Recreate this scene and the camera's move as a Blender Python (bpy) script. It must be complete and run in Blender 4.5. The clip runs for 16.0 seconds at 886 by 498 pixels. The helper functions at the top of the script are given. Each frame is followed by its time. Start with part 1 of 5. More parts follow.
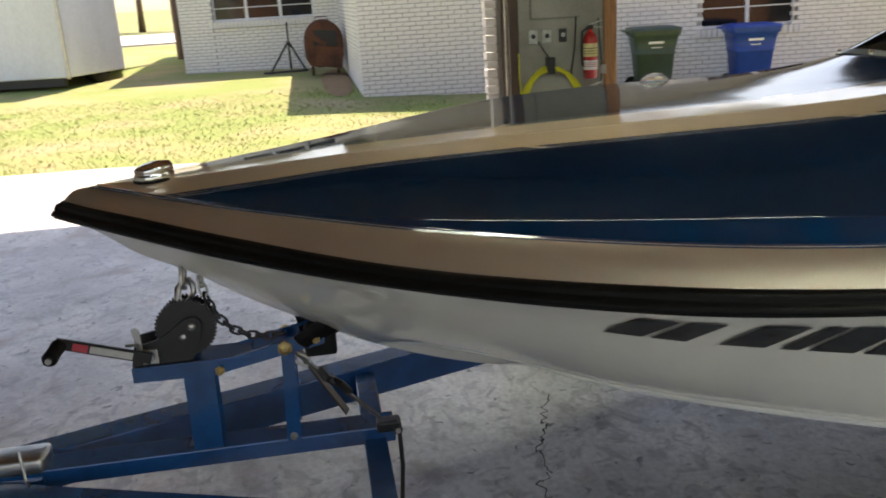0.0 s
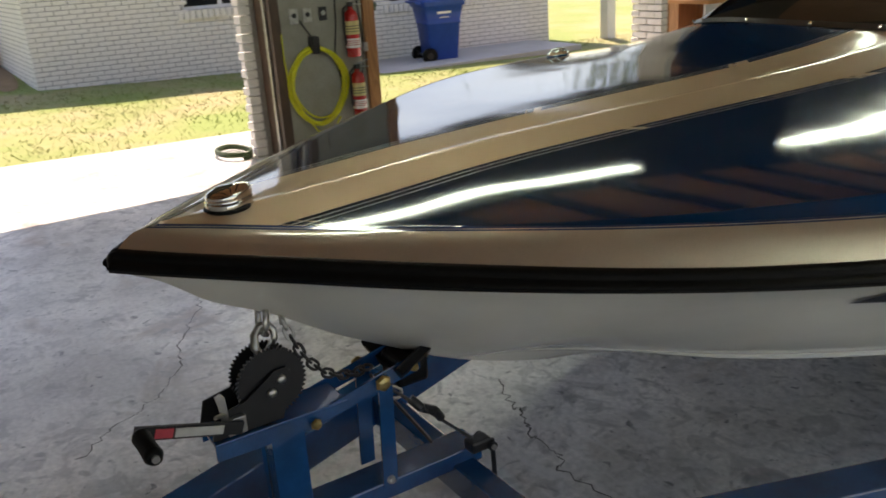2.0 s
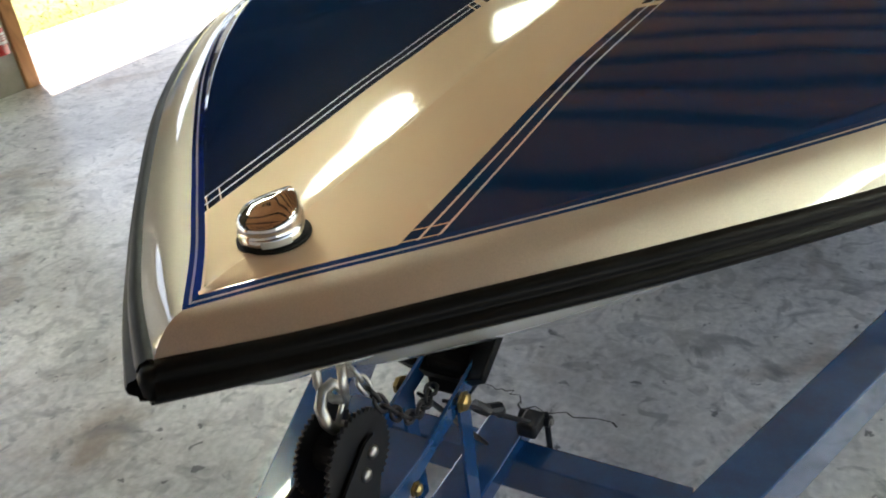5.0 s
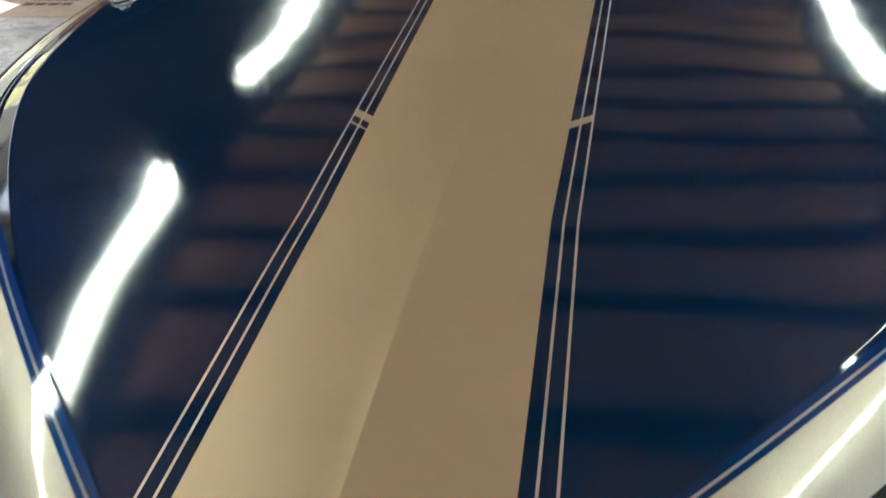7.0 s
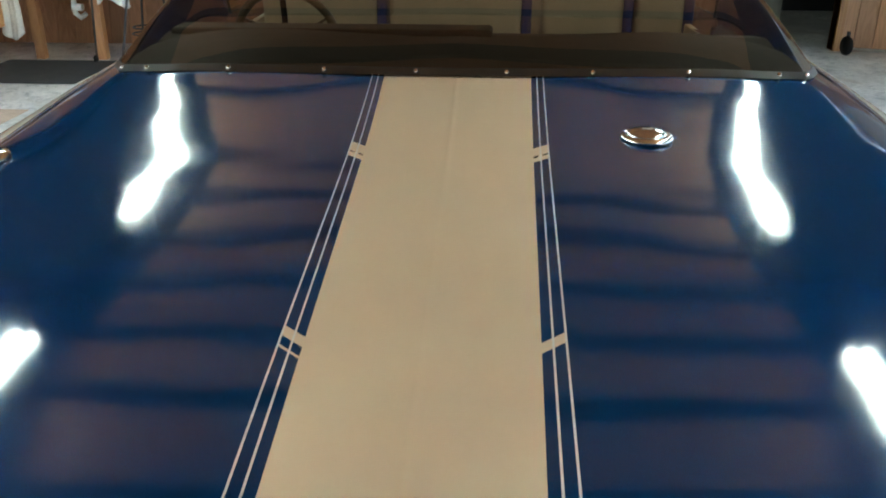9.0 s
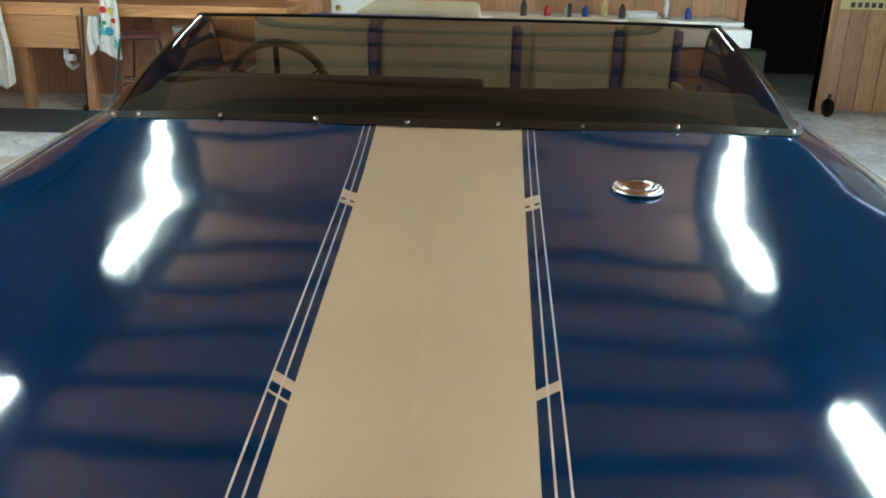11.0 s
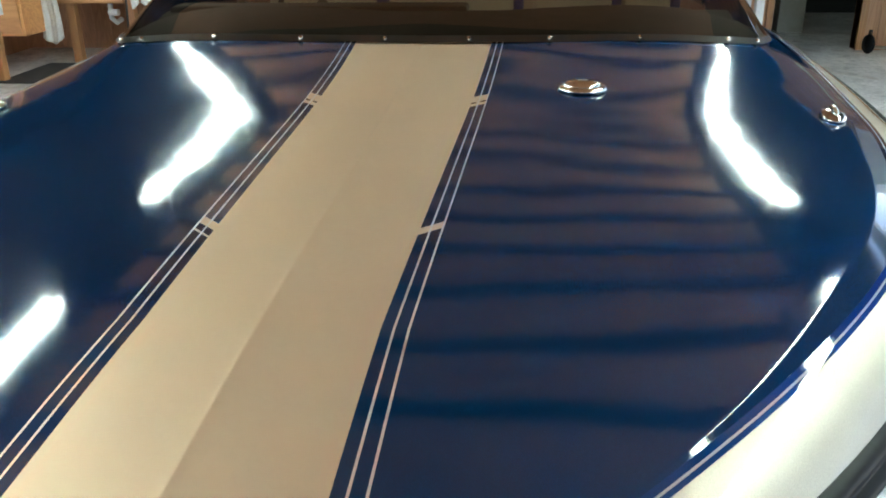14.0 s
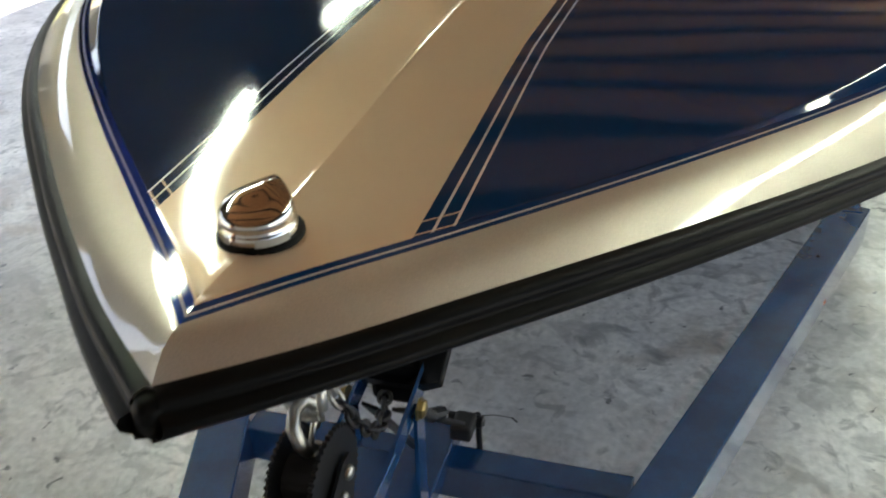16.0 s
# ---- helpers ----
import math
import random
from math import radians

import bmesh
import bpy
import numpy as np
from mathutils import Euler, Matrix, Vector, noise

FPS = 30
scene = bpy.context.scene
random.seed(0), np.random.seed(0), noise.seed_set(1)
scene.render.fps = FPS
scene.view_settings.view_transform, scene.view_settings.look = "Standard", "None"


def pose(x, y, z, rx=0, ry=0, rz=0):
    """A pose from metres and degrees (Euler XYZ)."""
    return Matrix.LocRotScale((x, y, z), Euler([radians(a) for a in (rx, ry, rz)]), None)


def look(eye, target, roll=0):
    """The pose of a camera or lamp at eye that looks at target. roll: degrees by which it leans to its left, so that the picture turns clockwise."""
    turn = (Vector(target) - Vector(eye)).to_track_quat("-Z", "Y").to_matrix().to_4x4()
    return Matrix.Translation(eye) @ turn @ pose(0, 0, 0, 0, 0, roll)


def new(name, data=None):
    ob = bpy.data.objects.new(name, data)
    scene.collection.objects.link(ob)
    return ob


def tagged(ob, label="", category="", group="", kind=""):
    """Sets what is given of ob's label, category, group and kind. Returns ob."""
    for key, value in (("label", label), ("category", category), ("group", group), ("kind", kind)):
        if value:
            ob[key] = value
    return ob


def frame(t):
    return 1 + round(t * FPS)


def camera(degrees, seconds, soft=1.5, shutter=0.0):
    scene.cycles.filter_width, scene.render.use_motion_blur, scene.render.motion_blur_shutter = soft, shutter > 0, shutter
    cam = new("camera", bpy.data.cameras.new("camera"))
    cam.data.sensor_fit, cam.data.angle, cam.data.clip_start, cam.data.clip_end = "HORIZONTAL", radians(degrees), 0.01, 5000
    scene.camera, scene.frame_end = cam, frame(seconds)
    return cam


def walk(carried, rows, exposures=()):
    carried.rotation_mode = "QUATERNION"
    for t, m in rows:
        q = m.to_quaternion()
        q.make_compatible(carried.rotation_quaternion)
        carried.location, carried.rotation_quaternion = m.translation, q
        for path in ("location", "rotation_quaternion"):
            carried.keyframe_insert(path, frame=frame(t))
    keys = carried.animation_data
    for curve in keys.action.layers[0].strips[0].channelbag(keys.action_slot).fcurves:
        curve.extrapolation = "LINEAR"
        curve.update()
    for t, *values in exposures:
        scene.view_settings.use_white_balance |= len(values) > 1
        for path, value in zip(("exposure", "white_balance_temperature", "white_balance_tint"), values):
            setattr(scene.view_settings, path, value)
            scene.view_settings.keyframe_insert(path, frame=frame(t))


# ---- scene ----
cam = camera(54.94, 16.0, soft=1.8, shutter=0.3)
walk(cam, [
    (0, look((2.035, 0.610, 1.466), (0.139, 0.878, 0.889), -3.52)),
    (0.5, look((1.983, 0.312, 1.515), (0.137, 0.796, 0.916), -2.71)),
    (1, look((1.845, 0.124, 1.498), (0.041, 0.718, 0.870), -5.08)),
    (1.5, look((1.641, -0.040, 1.515), (-0.093, 0.708, 0.856), -6.31)),
    (2, look((1.512, -0.241, 1.524), (-0.092, 0.747, 0.851), -3.77)),
    (2.5, look((1.369, -0.431, 1.543), (-0.107, 0.723, 0.842), -2.75)),
    (3, look((1.167, -0.477, 1.492), (-0.220, 0.731, 0.705), -5.53)),
    (3.2, look((1.184, -0.496, 1.512), (-0.223, 0.677, 0.711), -7.41)),
    (5.3, look((0.544, -0.370, 1.537), (-0.283, 1.145, 0.527), -6.77)),
    (5.5, look((0.495, -0.341, 1.543), (-0.255, 1.214, 0.533), -5.67)),
    (6, look((0.352, -0.305, 1.595), (-0.221, 1.319, 0.577), -4.16)),
    (6.5, look((0.236, -0.252, 1.627), (-0.189, 1.400, 0.583), -2.25)),
    (7, look((0.193, -0.130, 1.624), (-0.144, 1.556, 0.602), -2.83)),
    (7.5, look((0.167, 0.006, 1.630), (-0.119, 1.733, 0.664), -2.46)),
    (8, look((0.108, 0.084, 1.644), (-0.099, 1.848, 0.725), -1.51)),
    (8.5, look((0.072, 0.110, 1.657), (-0.076, 1.907, 0.791), -0.85)),
    (9, look((0.073, 0.123, 1.676), (-0.014, 1.954, 0.876), 0.12)),
    (9.2, look((0.073, 0.133, 1.673), (0.003, 1.978, 0.904), 0.46)),
    (11.3, look((0.061, 0.124, 1.658), (0.002, 2.004, 0.978), 1.32)),
    (11.5, look((0.067, 0.106, 1.656), (-0.013, 1.982, 0.968), 1.42)),
    (12, look((0.090, 0.065, 1.639), (-0.048, 1.930, 0.931), 2.01)),
    (12.5, look((0.121, 0.036, 1.617), (-0.064, 1.887, 0.883), 2.20)),
    (13, look((0.179, 0.012, 1.608), (-0.009, 1.857, 0.860), 1.11)),
    (13.5, look((0.262, -0.015, 1.601), (0.092, 1.826, 0.840), -0.22)),
    (14, look((0.309, -0.081, 1.580), (0.123, 1.755, 0.810), -0.82)),
    (14.5, look((0.323, -0.126, 1.567), (0.053, 1.688, 0.769), -2.45)),
    (15, look((0.307, -0.240, 1.553), (0.022, 1.553, 0.714), -2.61)),
    (15.5, look((0.355, -0.335, 1.522), (-0.026, 1.371, 0.552), -3.61)),
    (16, look((0.397, -0.425, 1.495), (-0.130, 1.216, 0.479), -2.52)),
], exposures=[(0.0, 1.05, 7700, 23), (2.0, 0.92, 7800, 22), (3.2, 1.05, 7800, 22), (5.3, 2.0, 7500, 19), (6.0, 1.95, 7400, 18), (6.5, 1.72, 7300, 18), (7.5, 2.02, 6700, 16), (9.2, 2.45, 6450, 13), (11.3, 2.5, 6350, 12), (14.5, 2.5, 6500, 15), (15.5, 2.15, 7100, 19), (16.0, 1.85, 7500, 19)])

# ---- light: clear midday sky outside, two double rows of tubes under the ceiling ----
SUN_AZ = math.atan2(0.45, -0.9)     # where the sun stands, seen from above
SUN_EL = radians(60)
world = bpy.data.worlds.new("world")
scene.world = world
world.use_nodes = True
wn = world.node_tree.nodes
sky = wn.new("ShaderNodeTexSky")
sky.sky_type, sky.sun_disc = "NISHITA", False
sky.sun_elevation, sky.sun_rotation = SUN_EL, math.pi / 2 - SUN_AZ
world.node_tree.links.new(sky.outputs[0], wn["Background"].inputs[0])
wn["Background"].inputs[1].default_value = 0.15
sun_data = bpy.data.lights.new("sun", "SUN")
sun_data.energy, sun_data.angle, sun_data.color = 5.0, radians(0.5), (1.0, 0.96, 0.88)
sun = new("sun", sun_data)
sun_dir = Vector((math.cos(SUN_AZ) * math.cos(SUN_EL), math.sin(SUN_AZ) * math.cos(SUN_EL), math.sin(SUN_EL)))
sun.matrix_world = look(tuple(sun_dir * 30), (0, 0, 0))
TUBE_GLOW = 11.0


# ---- helpers of this scene ----
def lerp(a, b, t):
    return a + (b - a) * t


def curve_of(ys, vs):
    """A smooth function through the knots (ys, vs)."""
    ys, vs = np.array(ys, float), np.array(vs, float)
    ms = np.gradient(vs, ys)

    def value(y):
        y = min(max(y, ys[0]), ys[-1])
        i = int(min(max(np.searchsorted(ys, y) - 1, 0), len(ys) - 2))
        h = ys[i + 1] - ys[i]
        s = (y - ys[i]) / h
        return float((2 * s**3 - 3 * s**2 + 1) * vs[i] + (s**3 - 2 * s**2 + s) * h * ms[i] + (-2 * s**3 + 3 * s**2) * vs[i + 1] + (s**3 - s**2) * h * ms[i + 1])
    return value


def put(name, bm, material, parent=None, label="", smooth=False):
    me = bpy.data.meshes.new(name)
    bmesh.ops.recalc_face_normals(bm, faces=bm.faces)
    bm.to_mesh(me)
    bm.free()
    for m in material if isinstance(material, (list, tuple)) else [material]:
        me.materials.append(m)
    if smooth:
        me.polygons.foreach_set("use_smooth", [True] * len(me.polygons))
    ob = new(name, me)
    ob.parent = parent
    if parent and parent.name in WORLD_BASED:
        ob.matrix_parent_inverse = parent.matrix_basis.inverted()
    if label:
        tagged(ob, label)
    return ob


def part(name, bm, material, parent, label="", smooth=False):
    return put(name, bm, material, parent, label, smooth)


def part_pieces(name, bm, material, parent, label=""):
    """Each loose piece of bm becomes a part of its own."""
    left = set(bm.verts)
    while left:
        todo, found = [next(iter(left))], set()
        while todo:
            v = todo.pop()
            if v not in found:
                found.add(v)
                todo += [e.other_vert(v) for e in v.link_edges]
        left -= found
        piece = bmesh.new()
        copy = {v: piece.verts.new(v.co) for v in sorted(found, key=lambda v: v.index)}
        for q in bm.faces:
            if q.verts[0] in found:
                piece.faces.new([copy[v] for v in q.verts])
        put(name, piece, material, parent, label)
    bm.free()


WORLD_BASED = set()     # things whose parts are given in the world's metres


def empty(name, x=0, y=0, z=0, rz=0, world_based=False):
    ob = new(name)
    if world_based:
        WORLD_BASED.add(ob.name)
    ob.empty_display_size = 0.1
    ob.matrix_basis = pose(x, y, z, 0, 0, rz)
    return ob


def box(x0, x1, y0, y1, z0, z1, bevel=0.0, bm=None, seg=2):
    bm = bm or bmesh.new()
    made = bmesh.ops.create_cube(bm, size=1)["verts"]
    for v in made:
        v.co = Vector((lerp(x0, x1, v.co.x + 0.5), lerp(y0, y1, v.co.y + 0.5), lerp(z0, z1, v.co.z + 0.5)))
    if bevel:
        es = list({e for v in made for e in v.link_edges})
        bmesh.ops.bevel(bm, geom=es, offset=bevel, segments=seg, affect="EDGES", profile=0.5)
    return bm


def beam(a, b, w, h, bevel=0.004, up=(0, 0, 1), bm=None):
    """A square bar from a to b, w wide and h high."""
    a, b = Vector(a), Vector(b)
    d = b - a
    side = d.cross(Vector(up)).normalized()
    top = side.cross(d).normalized()
    bm = bm or bmesh.new()
    made = bmesh.ops.create_cube(bm, size=1)["verts"]
    for v in made:
        v.co = a + d * (v.co.y + 0.5) + side * (v.co.x * w) + top * (v.co.z * h)
    if bevel:
        bmesh.ops.bevel(bm, geom=list({e for v in made for e in v.link_edges}), offset=bevel, segments=2, affect="EDGES", profile=0.5)
    return bm


def tube(points, radius, sides=10, bm=None, closed=False):
    """A round bar along the points; radius is a number or one number a point."""
    bm = bm or bmesh.new()
    pts = [Vector(p) for p in points]
    n = len(pts)
    rings = []
    ref = Vector((0.31, 0.17, 0.93))
    for i, p in enumerate(pts):
        d = (pts[(i + 1) % n] - pts[i - 1]) if closed else (pts[min(i + 1, n - 1)] - pts[max(i - 1, 0)])
        d.normalize()
        a = d.cross(ref)
        if a.length < 0.05:
            a = d.cross(Vector((1, 0, 0)))
        a.normalize()
        b = d.cross(a)
        r = radius[i] if isinstance(radius, (list, tuple)) else radius
        rings.append([bm.verts.new(p + (a * math.cos(2 * math.pi * k / sides) + b * math.sin(2 * math.pi * k / sides)) * r) for k in range(sides)])
    for i in range(n if closed else n - 1):
        q, s = rings[i], rings[(i + 1) % n]
        for k in range(sides):
            bm.faces.new((q[k], q[(k + 1) % sides], s[(k + 1) % sides], s[k]))
    if not closed:
        bm.faces.new(rings[0]), bm.faces.new(rings[-1][::-1])
    return bm


def lathe(profile, sides=24, bm=None, m=None):
    """A turned body round z from (radius, z) pairs, placed by m."""
    bm = bm or bmesh.new()
    m = m or Matrix()
    rings = []
    for r, z in profile:
        rings.append([bm.verts.new(m @ Vector((r * math.cos(2 * math.pi * k / sides), r * math.sin(2 * math.pi * k / sides), z))) for k in range(sides)])
    for q, s in zip(rings, rings[1:]):
        for k in range(sides):
            bm.faces.new((q[k], q[(k + 1) % sides], s[(k + 1) % sides], s[k]))
    bm.faces.new(rings[0][::-1]), bm.faces.new(rings[-1])
    return bm


def sheet(rows_of_points, bm=None, mats=None):
    """A net of quads through rows of points; mats gives each column's material."""
    bm = bm or bmesh.new()
    net = [[bm.verts.new(p) for p in row] for row in rows_of_points]
    for a, b in zip(net, net[1:]):
        for k in range(len(a) - 1):
            face = bm.faces.new((a[k], a[k + 1], b[k + 1], b[k]))
            if mats:
                face.material_index = mats[k]
    return bm


def plate(outline, thick, m=None, bevel=0.0, bm=None):
    """A flat plate with the outline (x, y), thick along z, placed by m."""
    bm = bm or bmesh.new()
    m = m or Matrix()
    lo = [bm.verts.new(m @ Vector((x, y, 0))) for x, y in outline]
    hi = [bm.verts.new(m @ Vector((x, y, thick))) for x, y in outline]
    n = len(lo)
    faces = [bm.faces.new(lo[::-1]), bm.faces.new(hi)]
    faces += [bm.faces.new((lo[i], lo[(i + 1) % n], hi[(i + 1) % n], hi[i])) for i in range(n)]
    if bevel:
        bmesh.ops.bevel(bm, geom=list({e for q in faces for e in q.edges}), offset=bevel, segments=2, affect="EDGES", profile=0.5)
    return bm


def disc_outline(r, n=24):
    return [(r * math.cos(2 * math.pi * k / n), r * math.sin(2 * math.pi * k / n)) for k in range(n)]


# the plane of a plate that stands up lengthwise: its x runs aft, its y up, its thickness to port
UPRIGHT = Matrix(((0, 0, 1, 0), (1, 0, 0, 0), (0, 1, 0, 0), (0, 0, 0, 1)))


# ---- materials ----
def stuff(name, colour, rough=0.5, metal=0.0, coat=0.0, vary=0.15, size=6.0, grain=0.1, fine=60.0, bump=0.1, second=None, spread=(0.4, 0.65), stretch=(1, 1, 1), coords="Object", depth=0.01):
    """A surface with broad stains or wear (second colour) and fine grain."""
    mat = bpy.data.materials.new(name)
    mat.use_nodes = True
    nt = mat.node_tree
    n, l = nt.nodes, nt.links
    b = n["Principled BSDF"]
    b.inputs["Metallic"].default_value, b.inputs["Coat Weight"].default_value, b.inputs["Coat Roughness"].default_value = metal, coat, 0.03
    tc = n.new("ShaderNodeTexCoord")
    mp = n.new("ShaderNodeMapping")
    mp.inputs["Scale"].default_value = stretch
    l.new(tc.outputs[coords], mp.inputs[0])
    big, small = n.new("ShaderNodeTexNoise"), n.new("ShaderNodeTexNoise")
    big.inputs["Scale"].default_value, big.inputs["Detail"].default_value, big.inputs["Roughness"].default_value = size, 6, 0.6
    small.inputs["Scale"].default_value, small.inputs["Detail"].default_value = fine, 4
    l.new(mp.outputs[0], big.inputs[0]), l.new(mp.outputs[0], small.inputs[0])
    ramp = n.new("ShaderNodeMapRange")
    ramp.inputs[1].default_value, ramp.inputs[2].default_value = spread
    l.new(big.outputs["Fac"], ramp.inputs[0])
    mix = n.new("ShaderNodeMix")
    mix.data_type = "RGBA"
    other = second or tuple(c * (1 - vary) for c in colour)
    mix.inputs[6].default_value, mix.inputs[7].default_value = (*colour, 1), (*other, 1)
    l.new(ramp.outputs[0], mix.inputs[0])
    mul = n.new("ShaderNodeMix")
    mul.data_type, mul.blend_type = "RGBA", "MULTIPLY"
    mul.inputs[0].default_value = 1
    g = n.new("ShaderNodeMapRange")
    g.inputs[1].default_value, g.inputs[2].default_value, g.inputs[3].default_value, g.inputs[4].default_value = 0.3, 0.7, 1 - grain, 1 + grain
    l.new(small.outputs["Fac"], g.inputs[0])
    l.new(mix.outputs[2], mul.inputs[6]), l.new(g.outputs[0], mul.inputs[7])
    l.new(mul.outputs[2], b.inputs["Base Color"])
    rr = n.new("ShaderNodeMapRange")
    rr.inputs[3].default_value, rr.inputs[4].default_value = max(rough - 0.08, 0.02), min(rough + 0.1, 1)
    l.new(big.outputs["Fac"], rr.inputs[0]), l.new(rr.outputs[0], b.inputs["Roughness"])
    if bump:
        bp = n.new("ShaderNodeBump")
        bp.inputs["Strength"].default_value, bp.inputs["Distance"].default_value = bump, depth
        l.new(small.outputs["Fac"], bp.inputs["Height"]), l.new(bp.outputs[0], b.inputs["Normal"])
    return mat


def wood(name, light, dark, along="x", rough=0.5, rings=5.0, coat=0.0, random_tone=True):
    """Sawn wood with long grain along one axis and streaks."""
    mat = bpy.data.materials.new(name)
    mat.use_nodes = True
    n, l = mat.node_tree.nodes, mat.node_tree.links
    b = n["Principled BSDF"]
    b.inputs["Roughness"].default_value, b.inputs["Coat Weight"].default_value = rough, coat
    tc, mp = n.new("ShaderNodeTexCoord"), n.new("ShaderNodeMapping")
    mp.inputs["Scale"].default_value = {"x": (0.12, 1, 1), "y": (1, 0.12, 1), "z": (1, 1, 0.12)}[along]
    l.new(tc.outputs["Object"], mp.inputs[0])
    big, fine = n.new("ShaderNodeTexNoise"), n.new("ShaderNodeTexNoise")
    big.inputs["Scale"].default_value, big.inputs["Detail"].default_value, big.inputs["Distortion"].default_value = rings, 3, 1.2
    fine.inputs["Scale"].default_value, fine.inputs["Detail"].default_value = 90, 3
    l.new(mp.outputs[0], big.inputs[0]), l.new(mp.outputs[0], fine.inputs[0])
    wave = n.new("ShaderNodeMath")
    wave.operation = "SINE"
    k = n.new("ShaderNodeMath")
    k.operation, k.inputs[1].default_value = "MULTIPLY", 55
    l.new(big.outputs["Fac"], k.inputs[0]), l.new(k.outputs[0], wave.inputs[0])
    r1 = n.new("ShaderNodeMapRange")
    r1.inputs[1].default_value = -1
    l.new(wave.outputs[0], r1.inputs[0])
    add = n.new("ShaderNodeMath")
    add.operation = "MULTIPLY"
    l.new(r1.outputs[0], add.inputs[0]), l.new(fine.outputs["Fac"], add.inputs[1])
    mix = n.new("ShaderNodeMix")
    mix.data_type = "RGBA"
    mix.inputs[6].default_value, mix.inputs[7].default_value = (*light, 1), (*dark, 1)
    l.new(add.outputs[0], mix.inputs[0])
    out = mix.outputs[2]
    if random_tone:
        oi, mr, mm = n.new("ShaderNodeObjectInfo"), n.new("ShaderNodeMapRange"), n.new("ShaderNodeMix")
        mr.inputs[3].default_value, mr.inputs[4].default_value = 0.8, 1.2
        mm.data_type, mm.blend_type = "RGBA", "MULTIPLY"
        mm.inputs[0].default_value = 1
        l.new(oi.outputs["Random"], mr.inputs[0]), l.new(out, mm.inputs[6]), l.new(mr.outputs[0], mm.inputs[7])
        out = mm.outputs[2]
    l.new(out, b.inputs["Base Color"])
    bp = n.new("ShaderNodeBump")
    bp.inputs["Strength"].default_value, bp.inputs["Distance"].default_value = 0.25, 0.003
    l.new(fine.outputs["Fac"], bp.inputs["Height"]), l.new(bp.outputs[0], b.inputs["Normal"])
    return mat


def glow(name, colour, strength):
    mat = bpy.data.materials.new(name)
    mat.use_nodes = True
    b = mat.node_tree.nodes["Principled BSDF"]
    b.inputs["Base Color"].default_value = (*colour, 1)
    b.inputs["Emission Color"].default_value, b.inputs["Emission Strength"].default_value = (*colour, 1), strength
    return mat


def pane(name, tint, gloss=0.12):
    """A thin tinted sheet: straight through, with a clear gloss."""
    mat = bpy.data.materials.new(name)
    mat.use_nodes = True
    n, l = mat.node_tree.nodes, mat.node_tree.links
    n.remove(n["Principled BSDF"])
    tr, gl, mx, fr = n.new("ShaderNodeBsdfTransparent"), n.new("ShaderNodeBsdfGlossy"), n.new("ShaderNodeMixShader"), n.new("ShaderNodeFresnel")
    tr.inputs[0].default_value = (*tint, 1)
    gl.inputs["Roughness"].default_value = 0.02
    fr.inputs[0].default_value = 1.5
    l.new(fr.outputs[0], mx.inputs[0]), l.new(tr.outputs[0], mx.inputs[1]), l.new(gl.outputs[0], mx.inputs[2])
    l.new(mx.outputs[0], n["Material Output"].inputs[0])
    return mat


NAVY, BEIGE = (0.0004, 0.028, 0.088), (0.80, 0.62, 0.45)


def gelcoat(name, colour, flake=0.25, rough=0.12, metal=0.0, wave=0.0):
    """Clear gloss over solid or flaked paint; wave is the slow unevenness of the moulding."""
    m = stuff(name, colour, rough=rough, metal=metal, coat=1.0, vary=0.12, size=1.5, grain=flake, fine=900, bump=0.02, depth=0.0005)
    n, l = m.node_tree.nodes, m.node_tree.links
    b = n["Principled BSDF"]
    b.inputs["Coat Roughness"].default_value = 0.06 if wave else 0.04
    b.inputs["Specular IOR Level"].default_value = 0.0
    b.inputs["Specular Tint"].default_value = (0.1, 0.1, 0.1, 1)
    if wave:
        tc, t, bp = n.new("ShaderNodeTexCoord"), n.new("ShaderNodeTexNoise"), n.new("ShaderNodeBump")
        t.inputs["Scale"].default_value, t.inputs["Detail"].default_value = 2.0, 1.5
        bp.inputs["Strength"].default_value, bp.inputs["Distance"].default_value = 1.0, wave
        l.new(tc.outputs["Object"], t.inputs[0]), l.new(t.outputs["Fac"], bp.inputs["Height"])
        l.new(bp.outputs[0], b.inputs["Coat Normal"])
    return m


